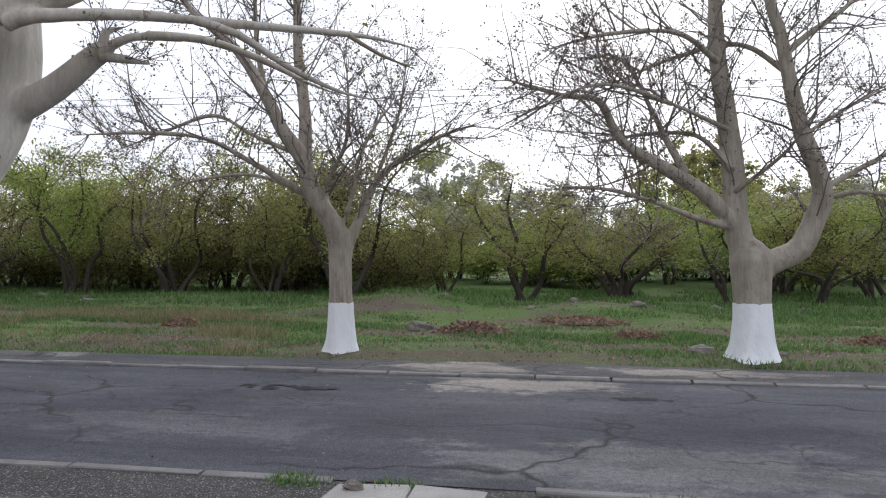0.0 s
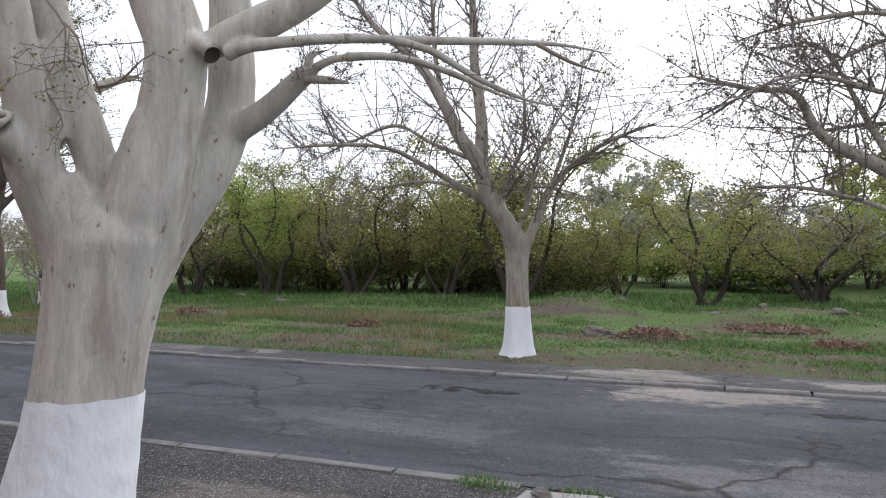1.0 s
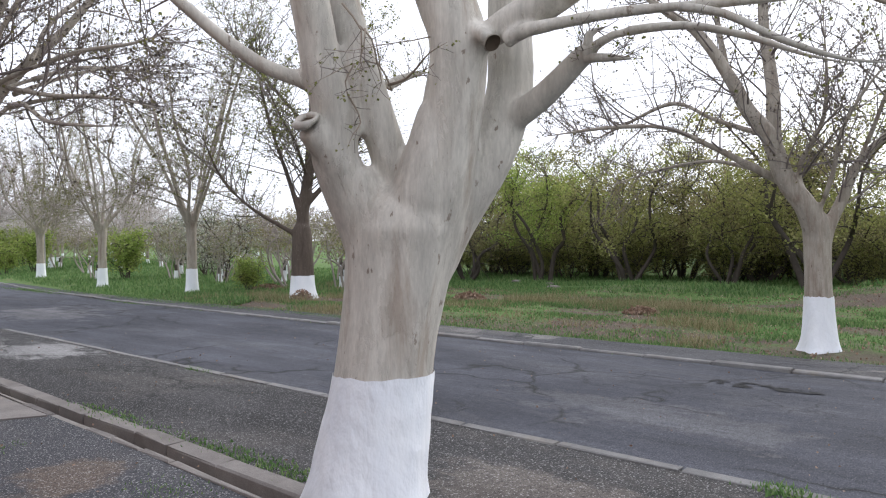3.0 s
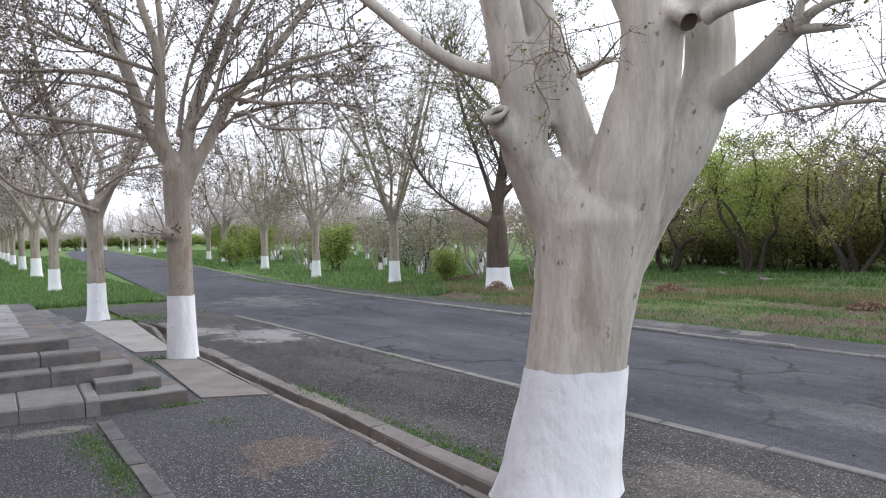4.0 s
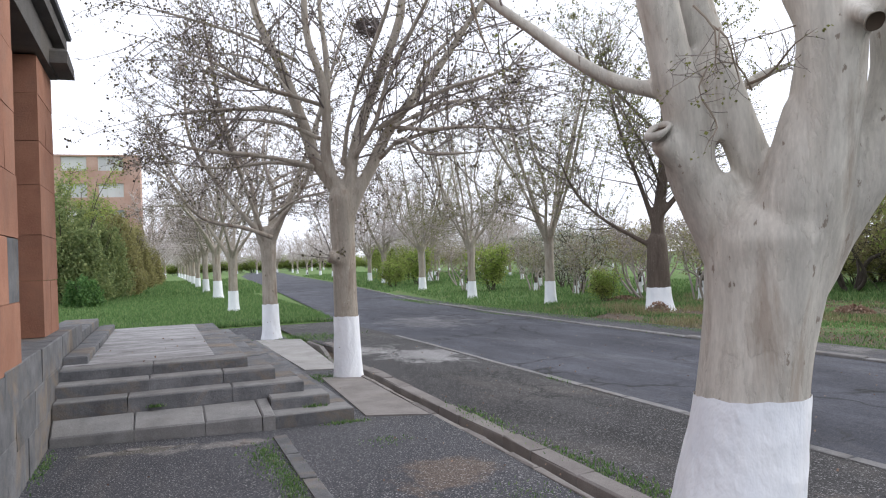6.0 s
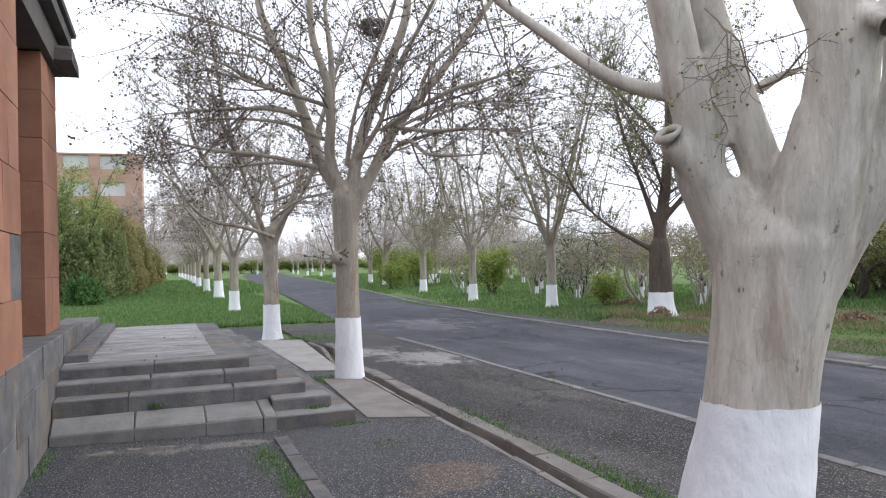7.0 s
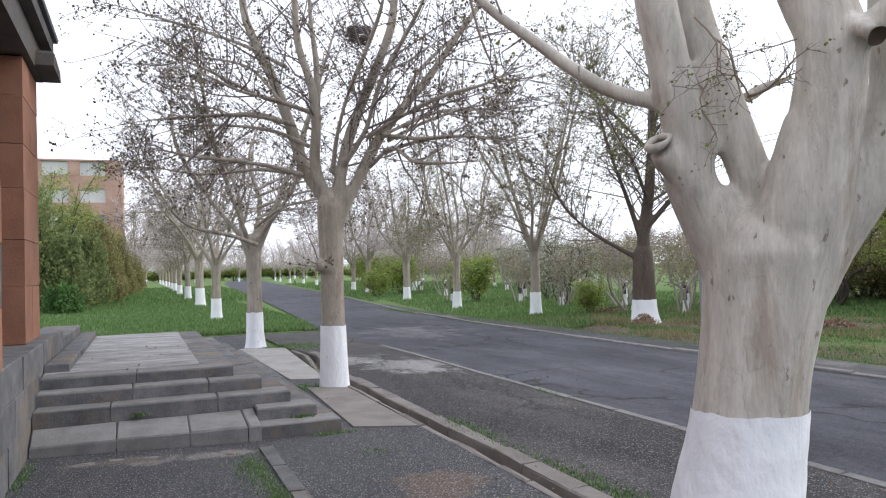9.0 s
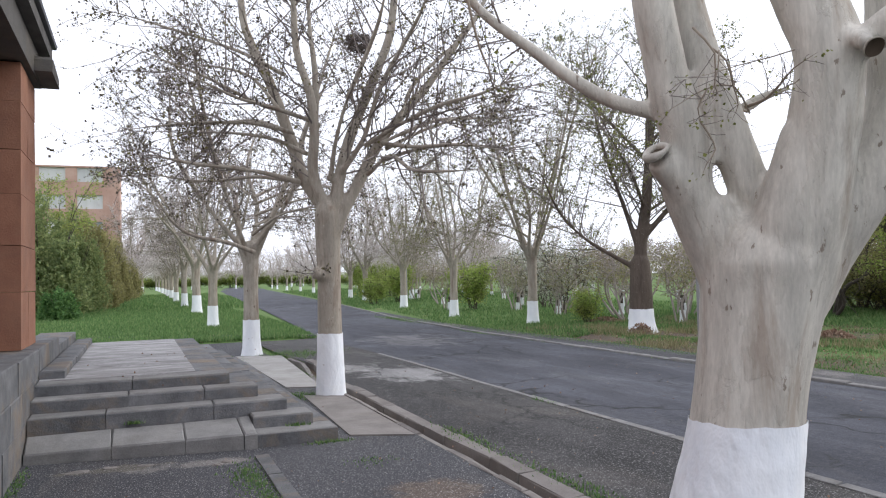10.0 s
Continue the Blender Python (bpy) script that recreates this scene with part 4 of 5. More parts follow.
VERGE_LIMBS = (
    (((11.03, 3.24, 1.49), (10.89, 3.32, 1.96), (10.72, 3.55, 2.38), (10.57, 3.68, 2.91), (10.4, 3.92, 3.31), (10.25, 4.11, 3.78), (10.06, 4.46, 4.4), (9.84, 5.04, 4.93), (9.64, 5.44, 5.52)), 0.181, 0.036),
    (((10.94, 3.72, 2.44), (11.03, 3.8, 2.97), (11.13, 3.84, 3.68), (11.21, 3.98, 4.59), (11.3, 4.04, 5.51), (11.39, 4.13, 6.89)), 0.13, 0.041),
    (((10.95, 3.68, 2.35), (10.65, 4.02, 2.59), (10.34, 4.41, 2.86), (10.0, 4.95, 3.15), (9.63, 5.69, 3.19), (9.26, 6.47, 3.12)), 0.069, 0.015),
    (((10.92, 3.85, 3.0), (11.02, 4.63, 3.33), (11.13, 5.34, 3.68), (11.21, 6.17, 3.49), (11.26, 7.2, 3.15)), 0.052, 0.014),
    (((11.04, 3.17, 1.32), (11.15, 3.13, 1.66), (11.27, 2.99, 2.06), (11.4, 2.82, 2.55), (11.56, 2.5, 2.92), (11.75, 1.99, 3.29), (11.97, 1.29, 3.58)), 0.112, 0.018),
    (((11.01, 3.34, 2.01), (10.8, 3.38, 2.51), (10.65, 3.05, 3.08), (10.47, 2.94, 3.62), (10.27, 2.92, 4.39)), 0.052, 0.016),
    (((10.84, 4.36, 3.91), (11.01, 4.58, 4.74), (11.19, 4.7, 5.51), (11.36, 4.88, 6.66)), 0.06, 0.027),
    (((11.11, 2.74, 2.53), (11.25, 2.51, 3.23), (11.38, 2.38, 3.77), (11.5, 2.3, 4.59)), 0.039, 0.013),
    (((11.02, 3.25, 1.75), (10.82, 2.97, 2.42), (10.6, 2.78, 2.98), (10.43, 2.31, 3.6), (10.28, 1.71, 3.87)), 0.039, 0.012),
    (((10.91, 3.94, 2.52), (11.11, 4.76, 2.73), (11.28, 5.71, 2.67), (11.43, 6.8, 2.46)), 0.035, 0.014),
)
FORK_LIMBS = (
    (((11.13, -2.71, 1.11), (11.18, -2.62, 1.67), (11.22, -2.54, 2.07), (11.28, -2.53, 2.72), (11.32, -2.44, 3.54), (11.36, -2.33, 4.37), (11.42, -2.3, 5.2), (11.47, -2.27, 6.46)), 0.223, 0.074),
    (((11.15, -2.79, 1.19), (11.16, -3.06, 1.41), (11.18, -3.4, 1.59), (11.18, -3.6, 2.02), (11.17, -3.69, 2.45), (11.09, -3.4, 3.23), (11.02, -3.2, 4.01), (10.96, -3.08, 4.55), (10.91, -2.93, 5.0), (10.84, -2.75, 6.0)), 0.199, 0.054),
    (((11.31, -3.73, 2.42), (11.54, -4.29, 2.72), (11.76, -4.78, 2.98), (12.03, -5.53, 3.41)), 0.06, 0.025),
    (((11.32, -3.79, 2.3), (11.18, -4.17, 2.37), (11.04, -4.54, 2.32), (10.95, -5.2, 2.27)), 0.052, 0.019),
    (((11.22, -3.22, 4.33), (11.46, -3.58, 4.65), (11.73, -4.2, 5.12), (12.01, -4.83, 5.76)), 0.064, 0.029),
    (((11.1, -2.52, 1.9), (10.89, -2.1, 2.33), (10.66, -1.54, 2.67), (10.42, -0.92, 3.04), (10.23, -0.61, 3.55), (10.02, -0.16, 3.6), (9.75, 0.63, 3.79)), 0.143, 0.018),
    (((10.99, -1.85, 2.62), (11.15, -1.6, 3.13), (11.31, -1.38, 3.65), (11.46, -1.06, 4.32), (11.6, -0.65, 4.58)), 0.072, 0.021),
    (((11.08, -2.4, 1.9), (10.75, -1.93, 2.01), (10.38, -1.29, 2.23), (10.02, -0.68, 2.36), (9.66, -0.03, 2.38)), 0.064, 0.014),
    (((11.09, -2.48, 2.7), (11.36, -2.02, 3.23), (11.56, -1.24, 3.28), (11.76, -0.41, 3.15)), 0.056, 0.017),
    (((11.06, -2.28, 4.21), (10.62, -1.68, 4.52), (10.13, -0.75, 4.42), (9.64, 0.12, 4.11)), 0.056, 0.014),
    (((11.23, -3.26, 4.06), (11.33, -2.63, 4.51), (11.38, -1.78, 4.39), (11.42, -0.81, 4.02)), 0.056, 0.017),
    (((11.26, -3.46, 3.18), (11.8, -4.23, 3.65), (12.34, -4.96, 4.07)), 0.04, 0.017),
    (((11.1, -2.52, 2.38), (10.69, -3.08, 2.88), (10.22, -3.3, 3.32)), 0.036, 0.014),
    (((11.09, -2.43, 3.26), (10.46, -1.51, 3.56), (9.83, -0.6, 3.69), (9.2, 0.31, 3.24)), 0.048, 0.01),
)
near = plane_tree((3.10, 3.58, 0.0), (3.36, 3.445, 1.68), NEAR_LIMBS, (0.372, 0.315, 0.385), "large pale plane tree with mottled bark and whitewashed foot", M_BARK, M_SHOOT, M_BUDG, 3,
                  0.87, 0.018, (0, 0, 0), flare=0.12, swell=2.0, waist=0.5, flute=0.05)
# hollow in the healed stub, dark end of the pruned bough
for n_limb, rim, lip in ((2, 0.068, 0.02), (7, 0.047, 0.004)):
    tip, back = Vector(NEAR_LIMBS[n_limb][0][-1]), Vector(NEAR_LIMBS[n_limb][0][-2])
    ax = (tip - back).normalized()
    if n_limb == 2:
        ax = (ax + Vector((0, 0, 0.55))).normalized()
        tip = tip + ax * 0.035
    else:
        tip = tip + ax * 0.035
    sx = ax.orthogonal().normalized()
    sy = ax.cross(sx)
    ring = [tip + ax * 0.012 + sx * (math.cos(a) * rim * (1 + 0.12 * math.sin(2 * a + 1))) + sy * (math.sin(a) * rim) for a in [2 * math.pi * k / 20 for k in range(21)]]
    b = ([], [])
    tube(b, ring, [lip * (1 + 0.6 * noise.noise(q * 9) + 0.3 * noise.noise(q * 31)) for q in ring], 10)
    piece("stub_rim", b[0], b[1], M_BARK if n_limb == 2 else M_BARK2, near, "swollen bark lip round a pruned stub", True)
    cup = [tuple(tip + ax * 0.004)]
    for q, h in ((0.5, 0.008), (0.8, 0.014), (1.0, 0.022)):
        cup += [tuple(tip + ax * h + (p - tip - ax * 0.012) * q) for p in ring[:20]]
    fc = [(0, 1 + k, 1 + (k + 1) % 20) for k in range(20)]
    for r in range(2):
        fc += [(1 + r * 20 + k, 21 + r * 20 + k, 21 + r * 20 + (k + 1) % 20, 1 + r * 20 + (k + 1) % 20) for k in range(20)]
    piece("hollow", cup, fc, M_HOLE, near, "dark rotten hollow in the stub", True)
# small twigs and opening buds on the thin shoots of the large tree
tw, lf, rs = ([], []), ([], []), random.Random(4)
for n_limb in range(8, len(NEAR_LIMBS) - 4):
    ctrl, r0, r1 = NEAR_LIMBS[n_limb]
    line = spline(ctrl, 0.06)
    if r0 < 0.02:
        shoots(tw, lf, rs, line, r0, r1, 8, 0.22, 0, 0.022, 1, first=0.2)
        for _ in range(5):
            leaf(lf, line[-1] + Vector((rs.gauss(0, .03), rs.gauss(0, .03), rs.gauss(0, .02))), 0.022, rs, 0.2)
    else:
        shoots(tw, lf, rs, line, r0, r1, 7, 0.5, 1, 0.022, 1, first=0.4)
ctrl, r0, r1 = NEAR_LIMBS[3]
shoots(tw, lf, rs, spline(ctrl, 0.06), 0.03, r1, 10, 0.9, 1, 0.03, 1, first=0.5)
tagged(piece("twigwork", tw[0], tw[1], M_TWIG, near), kind="stuff")
tagged(piece("leafage", lf[0], lf[1], M_BUDG, near), kind="stuff")
plane_tree((2.52, 10.81, 0.0), (2.51, 10.79, 2.60), STEP_LIMBS, (0.195, 0.17, 0.19), "whitewashed plane tree with many upright boughs beside the steps", M_BARK2, M_TWIG, M_BUD, 7,
           0.95, 0.022, (5.5, 1.8, 2), 0.040, 1, flare=0.10, waist=0.6)
plane_tree((11.04, 3.21, 0.02), (11.02, 3.24, 1.75), VERGE_LIMBS, (0.205, 0.175, 0.18), "leaning whitewashed plane tree on the grass verge", M_BARK2, M_TWIG, M_BUD, 11,
           0.80, 0.022, (9, 1.8, 2), 0.034, 1, flare=0.42, waist=0.6)
plane_tree((11.1, -2.77, 0.02), (11.12, -2.75, 1.40), FORK_LIMBS, (0.30, 0.25, 0.29), "forked whitewashed plane tree with flared roots on the verge", M_BARK2, M_TWIG, M_BUD, 13,
           0.88, 0.022, (11, 1.9, 2), 0.032, 1, flare=0.4, waist=0.6)


def made_limbs(seed, fork, count, height, spread):
    rng = random.Random(seed)
    out = []
    for k in range(count):
        a = 2 * math.pi * (k + rng.uniform(-0.25, 0.25)) / count
        s = spread * rng.uniform(0.6, 1.15)
        h = height * rng.uniform(0.75, 1.1)
        d = Vector((math.cos(a), math.sin(a), 0))
        p = [Vector((0, 0, fork - 0.35)) + d * 0.02, Vector((0, 0, fork + 0.15)) + d * 0.22]
        for q in (0.3, 0.6, 1.0):
            w = Vector((rng.gauss(0, 0.15), rng.gauss(0, 0.15), 0))
            p.append(Vector((0, 0, fork + (h - fork) * q)) + d * (s * q ** 0.75) + w)
        out.append((tuple(tuple(round(c, 2) for c in q) for q in p), rng.uniform(0.075, 0.10), 0.018))
    for k in range(count):
        a = rng.uniform(0, 6.28)
        d = Vector((math.cos(a), math.sin(a), 0))
        z = fork + rng.uniform(0.2, 1.6)
        s = spread * rng.uniform(0.9, 1.5)
        out.append((tuple(tuple(round(c, 2) for c in Vector((0, 0, z)) + d * (s * q) + Vector((0, 0, (0.5 * q - 0.4 * q * q) * s)) + Vector((rng.gauss(0, .08), rng.gauss(0, .08), 0)) * q) for q in (0.03, 0.35, 0.7, 1.0)), 0.035, 0.01))
    return out


LEFT_LABEL = "whitewashed plane tree in the avenue row on the lawn"
RIGHT_LABEL = "whitewashed bare plane tree on the far verge"
DROOP = (((-0.32, -0.5, 2.3), (-0.87, -0.23, 2.52), (-1.48, 0.13, 2.67), (-1.9, 0.21, 2.94), (-2.23, 0.32, 3.42), (-2.61, 0.5, 3.76), (-2.93, 0.78, 3.93)), 0.055, 0.016)
row = []
for k, (fork, count, h, spread, mat, bud) in enumerate(((2.3, 7, 7.6, 2.6, M_BARK2, M_BUD), (2.1, 6, 7.8, 2.7, M_BARK2, M_BUD), (2.4, 8, 9.2, 2.6, M_BARK2, M_BUDG))):
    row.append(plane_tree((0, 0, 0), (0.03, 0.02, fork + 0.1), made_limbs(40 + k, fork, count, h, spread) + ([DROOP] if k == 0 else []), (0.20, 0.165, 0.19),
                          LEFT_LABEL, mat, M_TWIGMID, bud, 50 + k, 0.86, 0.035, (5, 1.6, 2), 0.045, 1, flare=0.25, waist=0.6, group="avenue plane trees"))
row[0].location, row[1].location, row[2].location = (2.32, 17.54, 0.0), (2.49, 28.9, 0.03), (12.06, 22.1, 0.05)
row[0].rotation_euler.z = 0.6
row[2].scale = (0.95, 0.95, 0.95)
tagged(row[2], RIGHT_LABEL)
# distance haze of these trees sits in their twig colour
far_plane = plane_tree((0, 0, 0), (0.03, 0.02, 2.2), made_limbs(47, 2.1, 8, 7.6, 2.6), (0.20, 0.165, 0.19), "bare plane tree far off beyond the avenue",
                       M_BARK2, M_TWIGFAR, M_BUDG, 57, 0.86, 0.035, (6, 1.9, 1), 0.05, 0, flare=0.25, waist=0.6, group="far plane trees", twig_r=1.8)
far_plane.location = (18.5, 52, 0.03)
rt = random.Random(77)
for x, y, s in ((2.93, 43.2, 1.3), (2.97, 55.5, 1.15), (3.1, 71, 1.2), (3.4, 88, 1.2), (3.6, 104, 1.2), (3.9, 125, 1.2), (4.2, 150, 1.25), (4.4, 180, 1.25), (4.5, 210, 1.3)):
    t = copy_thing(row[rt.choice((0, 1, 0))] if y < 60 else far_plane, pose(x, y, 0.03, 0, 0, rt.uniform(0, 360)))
    t.scale = (s, s, s * rt.uniform(0.92, 1.05))
    tagged(t, LEFT_LABEL)
for x, y, s in ((11.8, 28.2, 0.9), (13.2, 38.4, 1.0), (15.6, 54.1, 1.1), (16.6, 62, 1), (18.2, 76, 1), (20.0, 92, 1), (22.0, 110, 1), (24.6, 135, 1), (28, 165, 1), (31, 190, 1)):
    t = copy_thing(row[rt.choice((2, 1, 2))] if y < 50 else far_plane, pose(x, y, 0.04, 0, 0, rt.uniform(0, 360)))
    t.scale = (s, s, s * rt.uniform(0.9, 1.05))
    tagged(t, RIGHT_LABEL)
dark = [(((12.3, 16.6, 1.2), (12.35, 16.6, 2.4), (12.5, 16.5, 3.6), (12.6, 16.4, 5.5), (12.5, 16.2, 8.0)), 0.2, 0.06),
        (((12.3, 16.6, 1.7), (11.9, 16.9, 2.0), (11.2, 17.5, 2.6), (10.7, 18.0, 3.4), (10.3, 18.3, 4.6)), 0.085, 0.02),
        (((12.3, 16.6, 2.2), (12.0, 16.8, 3.4), (11.6, 17.0, 4.8), (11.3, 17.2, 6.5)), 0.09, 0.02),
        (((12.4, 16.5, 2.6), (13.0, 16.0, 3.5), (13.6, 15.5, 4.6), (14.0, 15.2, 6.0)), 0.09, 0.02),
        (((12.4, 16.5, 3.2), (13.4, 16.9, 3.6), (14.4, 17.2, 4.0)), 0.05, 0.015),
        (((12.4, 16.5, 3.4), (11.6, 15.9, 4.2), (10.8, 15.3, 4.6), (10.0, 14.9, 5.4)), 0.05, 0.012),
        (((12.5, 16.4, 4.6), (11.8, 16.9, 5.6), (11.0, 17.2, 6.6), (10.4, 17.4, 7.8)), 0.06, 0.012),
        (((12.5, 16.3, 5.0), (13.2, 16.0, 6.0), (13.7, 15.8, 7.4)), 0.06, 0.012)]
plane_tree((12.3, 16.62, 0.05), (12.3, 16.6, 1.9), dark, (0.34, 0.30, 0.25), "dark-barked old tree with a whitewashed foot", M_BARKDK, M_TWIG, M_BUDG, 23, 0.72, 0.03, (13, 2.3, 2), 0.055, 1,
           flare=0.3, name="old_tree")


# ---- orchard trees and bushes ----
def orchard_tree(seed, stems, height, spread, leaf_mat, leaves, label, leaf_size=0.062, low=0.9, name="orchard_tree", bark=M_OBARK, white=False, droop=0.2, stem_r=0.075):
    """A low many-stemmed fruit tree: dark crooked stems, branching twigs and a loose crown of leaves in clumps."""
    rng = random.Random(seed)
    root = base_empty(name, (0, 0, 0), label, "tree", "orchard")
    lf = ([], [])
    tips = []
    for k in range(stems):
        st = ([], [])
        a = 2 * math.pi * (k + rng.uniform(-0.3, 0.3)) / stems
        d = Vector((math.cos(a), math.sin(a), 0))
        s, h = spread * rng.uniform(0.5, 1.0), height * rng.uniform(0.65, 0.95)
        p = [Vector((0, 0, -0.1)) + d * rng.uniform(0.02, 0.3)]
        for q in (0.2, 0.45, 0.7, 1.0):
            p.append(d * (s * q) + Vector((rng.gauss(0, .22), rng.gauss(0, .22), h * q ** rng.uniform(0.7, 1.1))))
        line = spline(p, 0.16)
        rad = taper(len(line), stem_r * rng.uniform(0.8, 1.2), 0.015)
        tube(st, line, rad, 7, True, seed, 0.12)
        for _ in range(11):
            i = int(len(line) * rng.uniform(0.3, 0.98))
            q = line[min(i, len(line) - 1)].copy()
            dd = (d * rng.uniform(-0.3, 1) + Vector((rng.gauss(0, .8), rng.gauss(0, .8), rng.gauss(0.35, .45)))).normalized()
            L = rng.uniform(0.5, 1.2) * spread * 0.5
            tw = [q]
            for _s in range(4):
                dd = (dd + Vector((rng.gauss(0, .2), rng.gauss(0, .2), rng.gauss(0, .15)))).normalized()
                q = q + dd * (L / 4)
                tw.append(q)
            tube(st, tw, taper(5, 0.018, 0.005), 4)
            tips += tw[1:]
            for _t in range(4):
                e = tw[rng.randint(1, 4)]
                f2 = e + Vector((rng.gauss(0, .28), rng.gauss(0, .28), rng.gauss(0.1, .25)))
                tube(st, [e, (e + f2) / 2 + Vector((rng.gauss(0, .04), rng.gauss(0, .04), .03)), f2], [0.006, 0.005, 0.003], 3)
                tips += [(e + f2) / 2, f2]
        piece("stem", st[0], st[1], bark, root, smooth=True)
    tips = [t for t in tips if t.z > low * 0.8]
    core = rng.sample(tips, min(len(tips), 34))
    clumps = [(t, rng.uniform(0.16, 0.34), 1) for t in core for _k in range(5)] + [(t, rng.uniform(0.08, 0.2), 0) for t in tips]
    for _ in range(leaves):
        c, r, full = rng.choice(clumps)
        if full:
            e = Vector((rng.gauss(0, 1), rng.gauss(0, 1), rng.gauss(0.25, 0.8))).normalized()
            q = c + Vector((e.x, e.y, e.z * 0.75)) * (r * 1.7 * rng.random() ** 0.4)
        else:
            q = c + Vector((rng.gauss(0, r), rng.gauss(0, r), rng.gauss(0, r * 0.8)))
        if q.z < low * rng.uniform(0.6, 1.2):
            continue
        leaf(lf, q, leaf_size * rng.uniform(0.6, 1.35), rng, droop)
    tagged(piece("crown", lf[0], lf[1], leaf_mat, root), kind="stuff")
    return root


OL = ("low orchard tree with dark crooked stems and yellow-green leaves", "low orchard tree with dull olive leaves over dark stems", "low orchard tree thick with fresh green leaves")
orch = [orchard_tree(101, 4, 3.6, 2.2, M_LEAF, 9800, OL[0], low=1.0), orchard_tree(102, 5, 3.2, 2.4, M_LEAFD, 8600, OL[1], low=1.0), orchard_tree(103, 4, 4.0, 2.0, M_LEAF2, 9400, OL[2], low=1.1),
        orchard_tree(104, 5, 3.3, 2.4, M_LEAF, 9800, OL[0], low=1.0)]
under = orchard_tree(105, 9, 1.7, 1.5, M_LEAF2, 6500, "low leafy undergrowth behind the orchard trees", 0.10, 0.05, "undergrowth_bush", stem_r=0.02)
ro = random.Random(9)
spots = []
for line, (x0, step) in enumerate(((20.4, 2.7), (23.4, 2.8), (27.0, 3.4))):
    y = -15.0 + line
    while y < (17.5, 20, 23)[line]:
        x = x0 + ro.uniform(-0.5, 0.6)
        if line == 0 and (-4.0 < y < -1.0 or y > 17.5 or 2.4 < y < 4.4):
            x += 2.3
        if not (y > 20 and line == 0) and not (line and y < 5 and ro.random() < 0.8):
            spots.append((x, y))
        y += step * ro.uniform(0.8, 1.2)
used = set()
for i, (x, y) in enumerate(spots):
    k = ro.choice((0, 1, 0, 3, 1)) if y > 2.5 else ro.choice((2, 0, 2, 3))
    if 10 < y < 16 and i % 2:
        k = 2
    s = ro.uniform(0.74, 1.28)
    m4 = pose(x, y, land(x, y), 0, 0, ro.uniform(0, 360))
    if k not in used:
        used.add(k)
        orch[k].matrix_basis = m4
        t = orch[k]
    else:
        t = copy_thing(orch[k], m4)
    t.scale = (s, s, s * ro.uniform(0.9, 1.12) * (1.12 if y > 8 else 1.0 if y > 3 else 0.8))
under.location = (26.0, -8.0, 0.1)
thicket = orchard_tree(106, 9, 2.3, 1.7, M_LEAF, 8000, "dull thicket between the orchard trees", 0.065, 0.1, "thicket_bush", stem_r=0.025)
thicket.location = (23.0, 9.0, 0.1)
for _ in range(24):
    y = ro.uniform(4, 20)
    x = ro.uniform(21.6, 25) + (4.5 if y < 3 else 0)
    t = copy_thing(thicket, pose(x, y, land(x, y), 0, 0, ro.uniform(0, 360)))
    s = ro.uniform(0.7, 1.15)
    t.scale = (s, s, s * ro.uniform(0.8, 1.1))
for _ in range(46):
    x, y = ro.uniform(26, 36), ro.uniform(-16, 21)
    t = copy_thing(under, pose(x, y, land(x, y), 0, 0, ro.uniform(0, 360)))
    if y < -1 and x < 33:
        t.location.x += 9
    s = ro.uniform(0.7, 1.25)
    t.scale = (s, s, s * ro.uniform(0.8, 1.2))
# a taller screen of trees far behind the orchard
far_tree = orchard_tree(120, 5, 6.5, 3.0, M_LEAF, 9000, "tall leafy tree far behind the orchard", 0.2, 1.2, "far_tree")
far_pale = orchard_tree(121, 5, 6.0, 3.0, M_BLOS, 7000, "pale silvery tree far behind the orchard", 0.2, 1.2, "far_tree")
far_tree.location, far_pale.location = (38, -6, 0), (34, 5, 0)
for x, y, s in ((31, -11, .7), (33, -7, .65), (30.5, -4, .6), (34, -1, .7), (32, 2, .62), (35, -14, .7), (30, -17, .7), (28.5, -8.5, .55), (28, -5.5, .5), (29, -1.5, .55)):
    copy_thing(far_pale, pose(x, y, 0, 0, 0, y * 40)).scale = (s, s, s)
for _ in range(46):
    y = ro.uniform(-30, 120)
    x = ro.uniform(33, 60) + max(0, y - 30) * 0.35
    t = copy_thing(ro.choice((far_tree, far_tree, far_pale)) if y < 22 else ro.choice((far_pale, far_plane, far_plane)), pose(x, y, 0, 0, 0, ro.uniform(0, 360)))
    s = ro.uniform(0.6, 0.95)
    t.scale = (s, s, s * ro.uniform(0.8, 1.05))
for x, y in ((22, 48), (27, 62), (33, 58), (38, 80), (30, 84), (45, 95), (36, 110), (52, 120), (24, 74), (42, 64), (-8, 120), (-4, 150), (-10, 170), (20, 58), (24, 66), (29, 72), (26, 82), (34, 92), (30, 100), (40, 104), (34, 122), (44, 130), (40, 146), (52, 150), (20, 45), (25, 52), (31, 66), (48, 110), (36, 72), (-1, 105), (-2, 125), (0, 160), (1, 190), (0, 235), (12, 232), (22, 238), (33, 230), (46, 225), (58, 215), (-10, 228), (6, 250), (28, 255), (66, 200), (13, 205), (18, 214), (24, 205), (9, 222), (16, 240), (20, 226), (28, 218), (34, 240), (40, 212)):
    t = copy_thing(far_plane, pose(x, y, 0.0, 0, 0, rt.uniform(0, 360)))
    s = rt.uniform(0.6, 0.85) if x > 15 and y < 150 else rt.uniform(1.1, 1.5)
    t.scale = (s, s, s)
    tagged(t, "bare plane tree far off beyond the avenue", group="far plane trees")
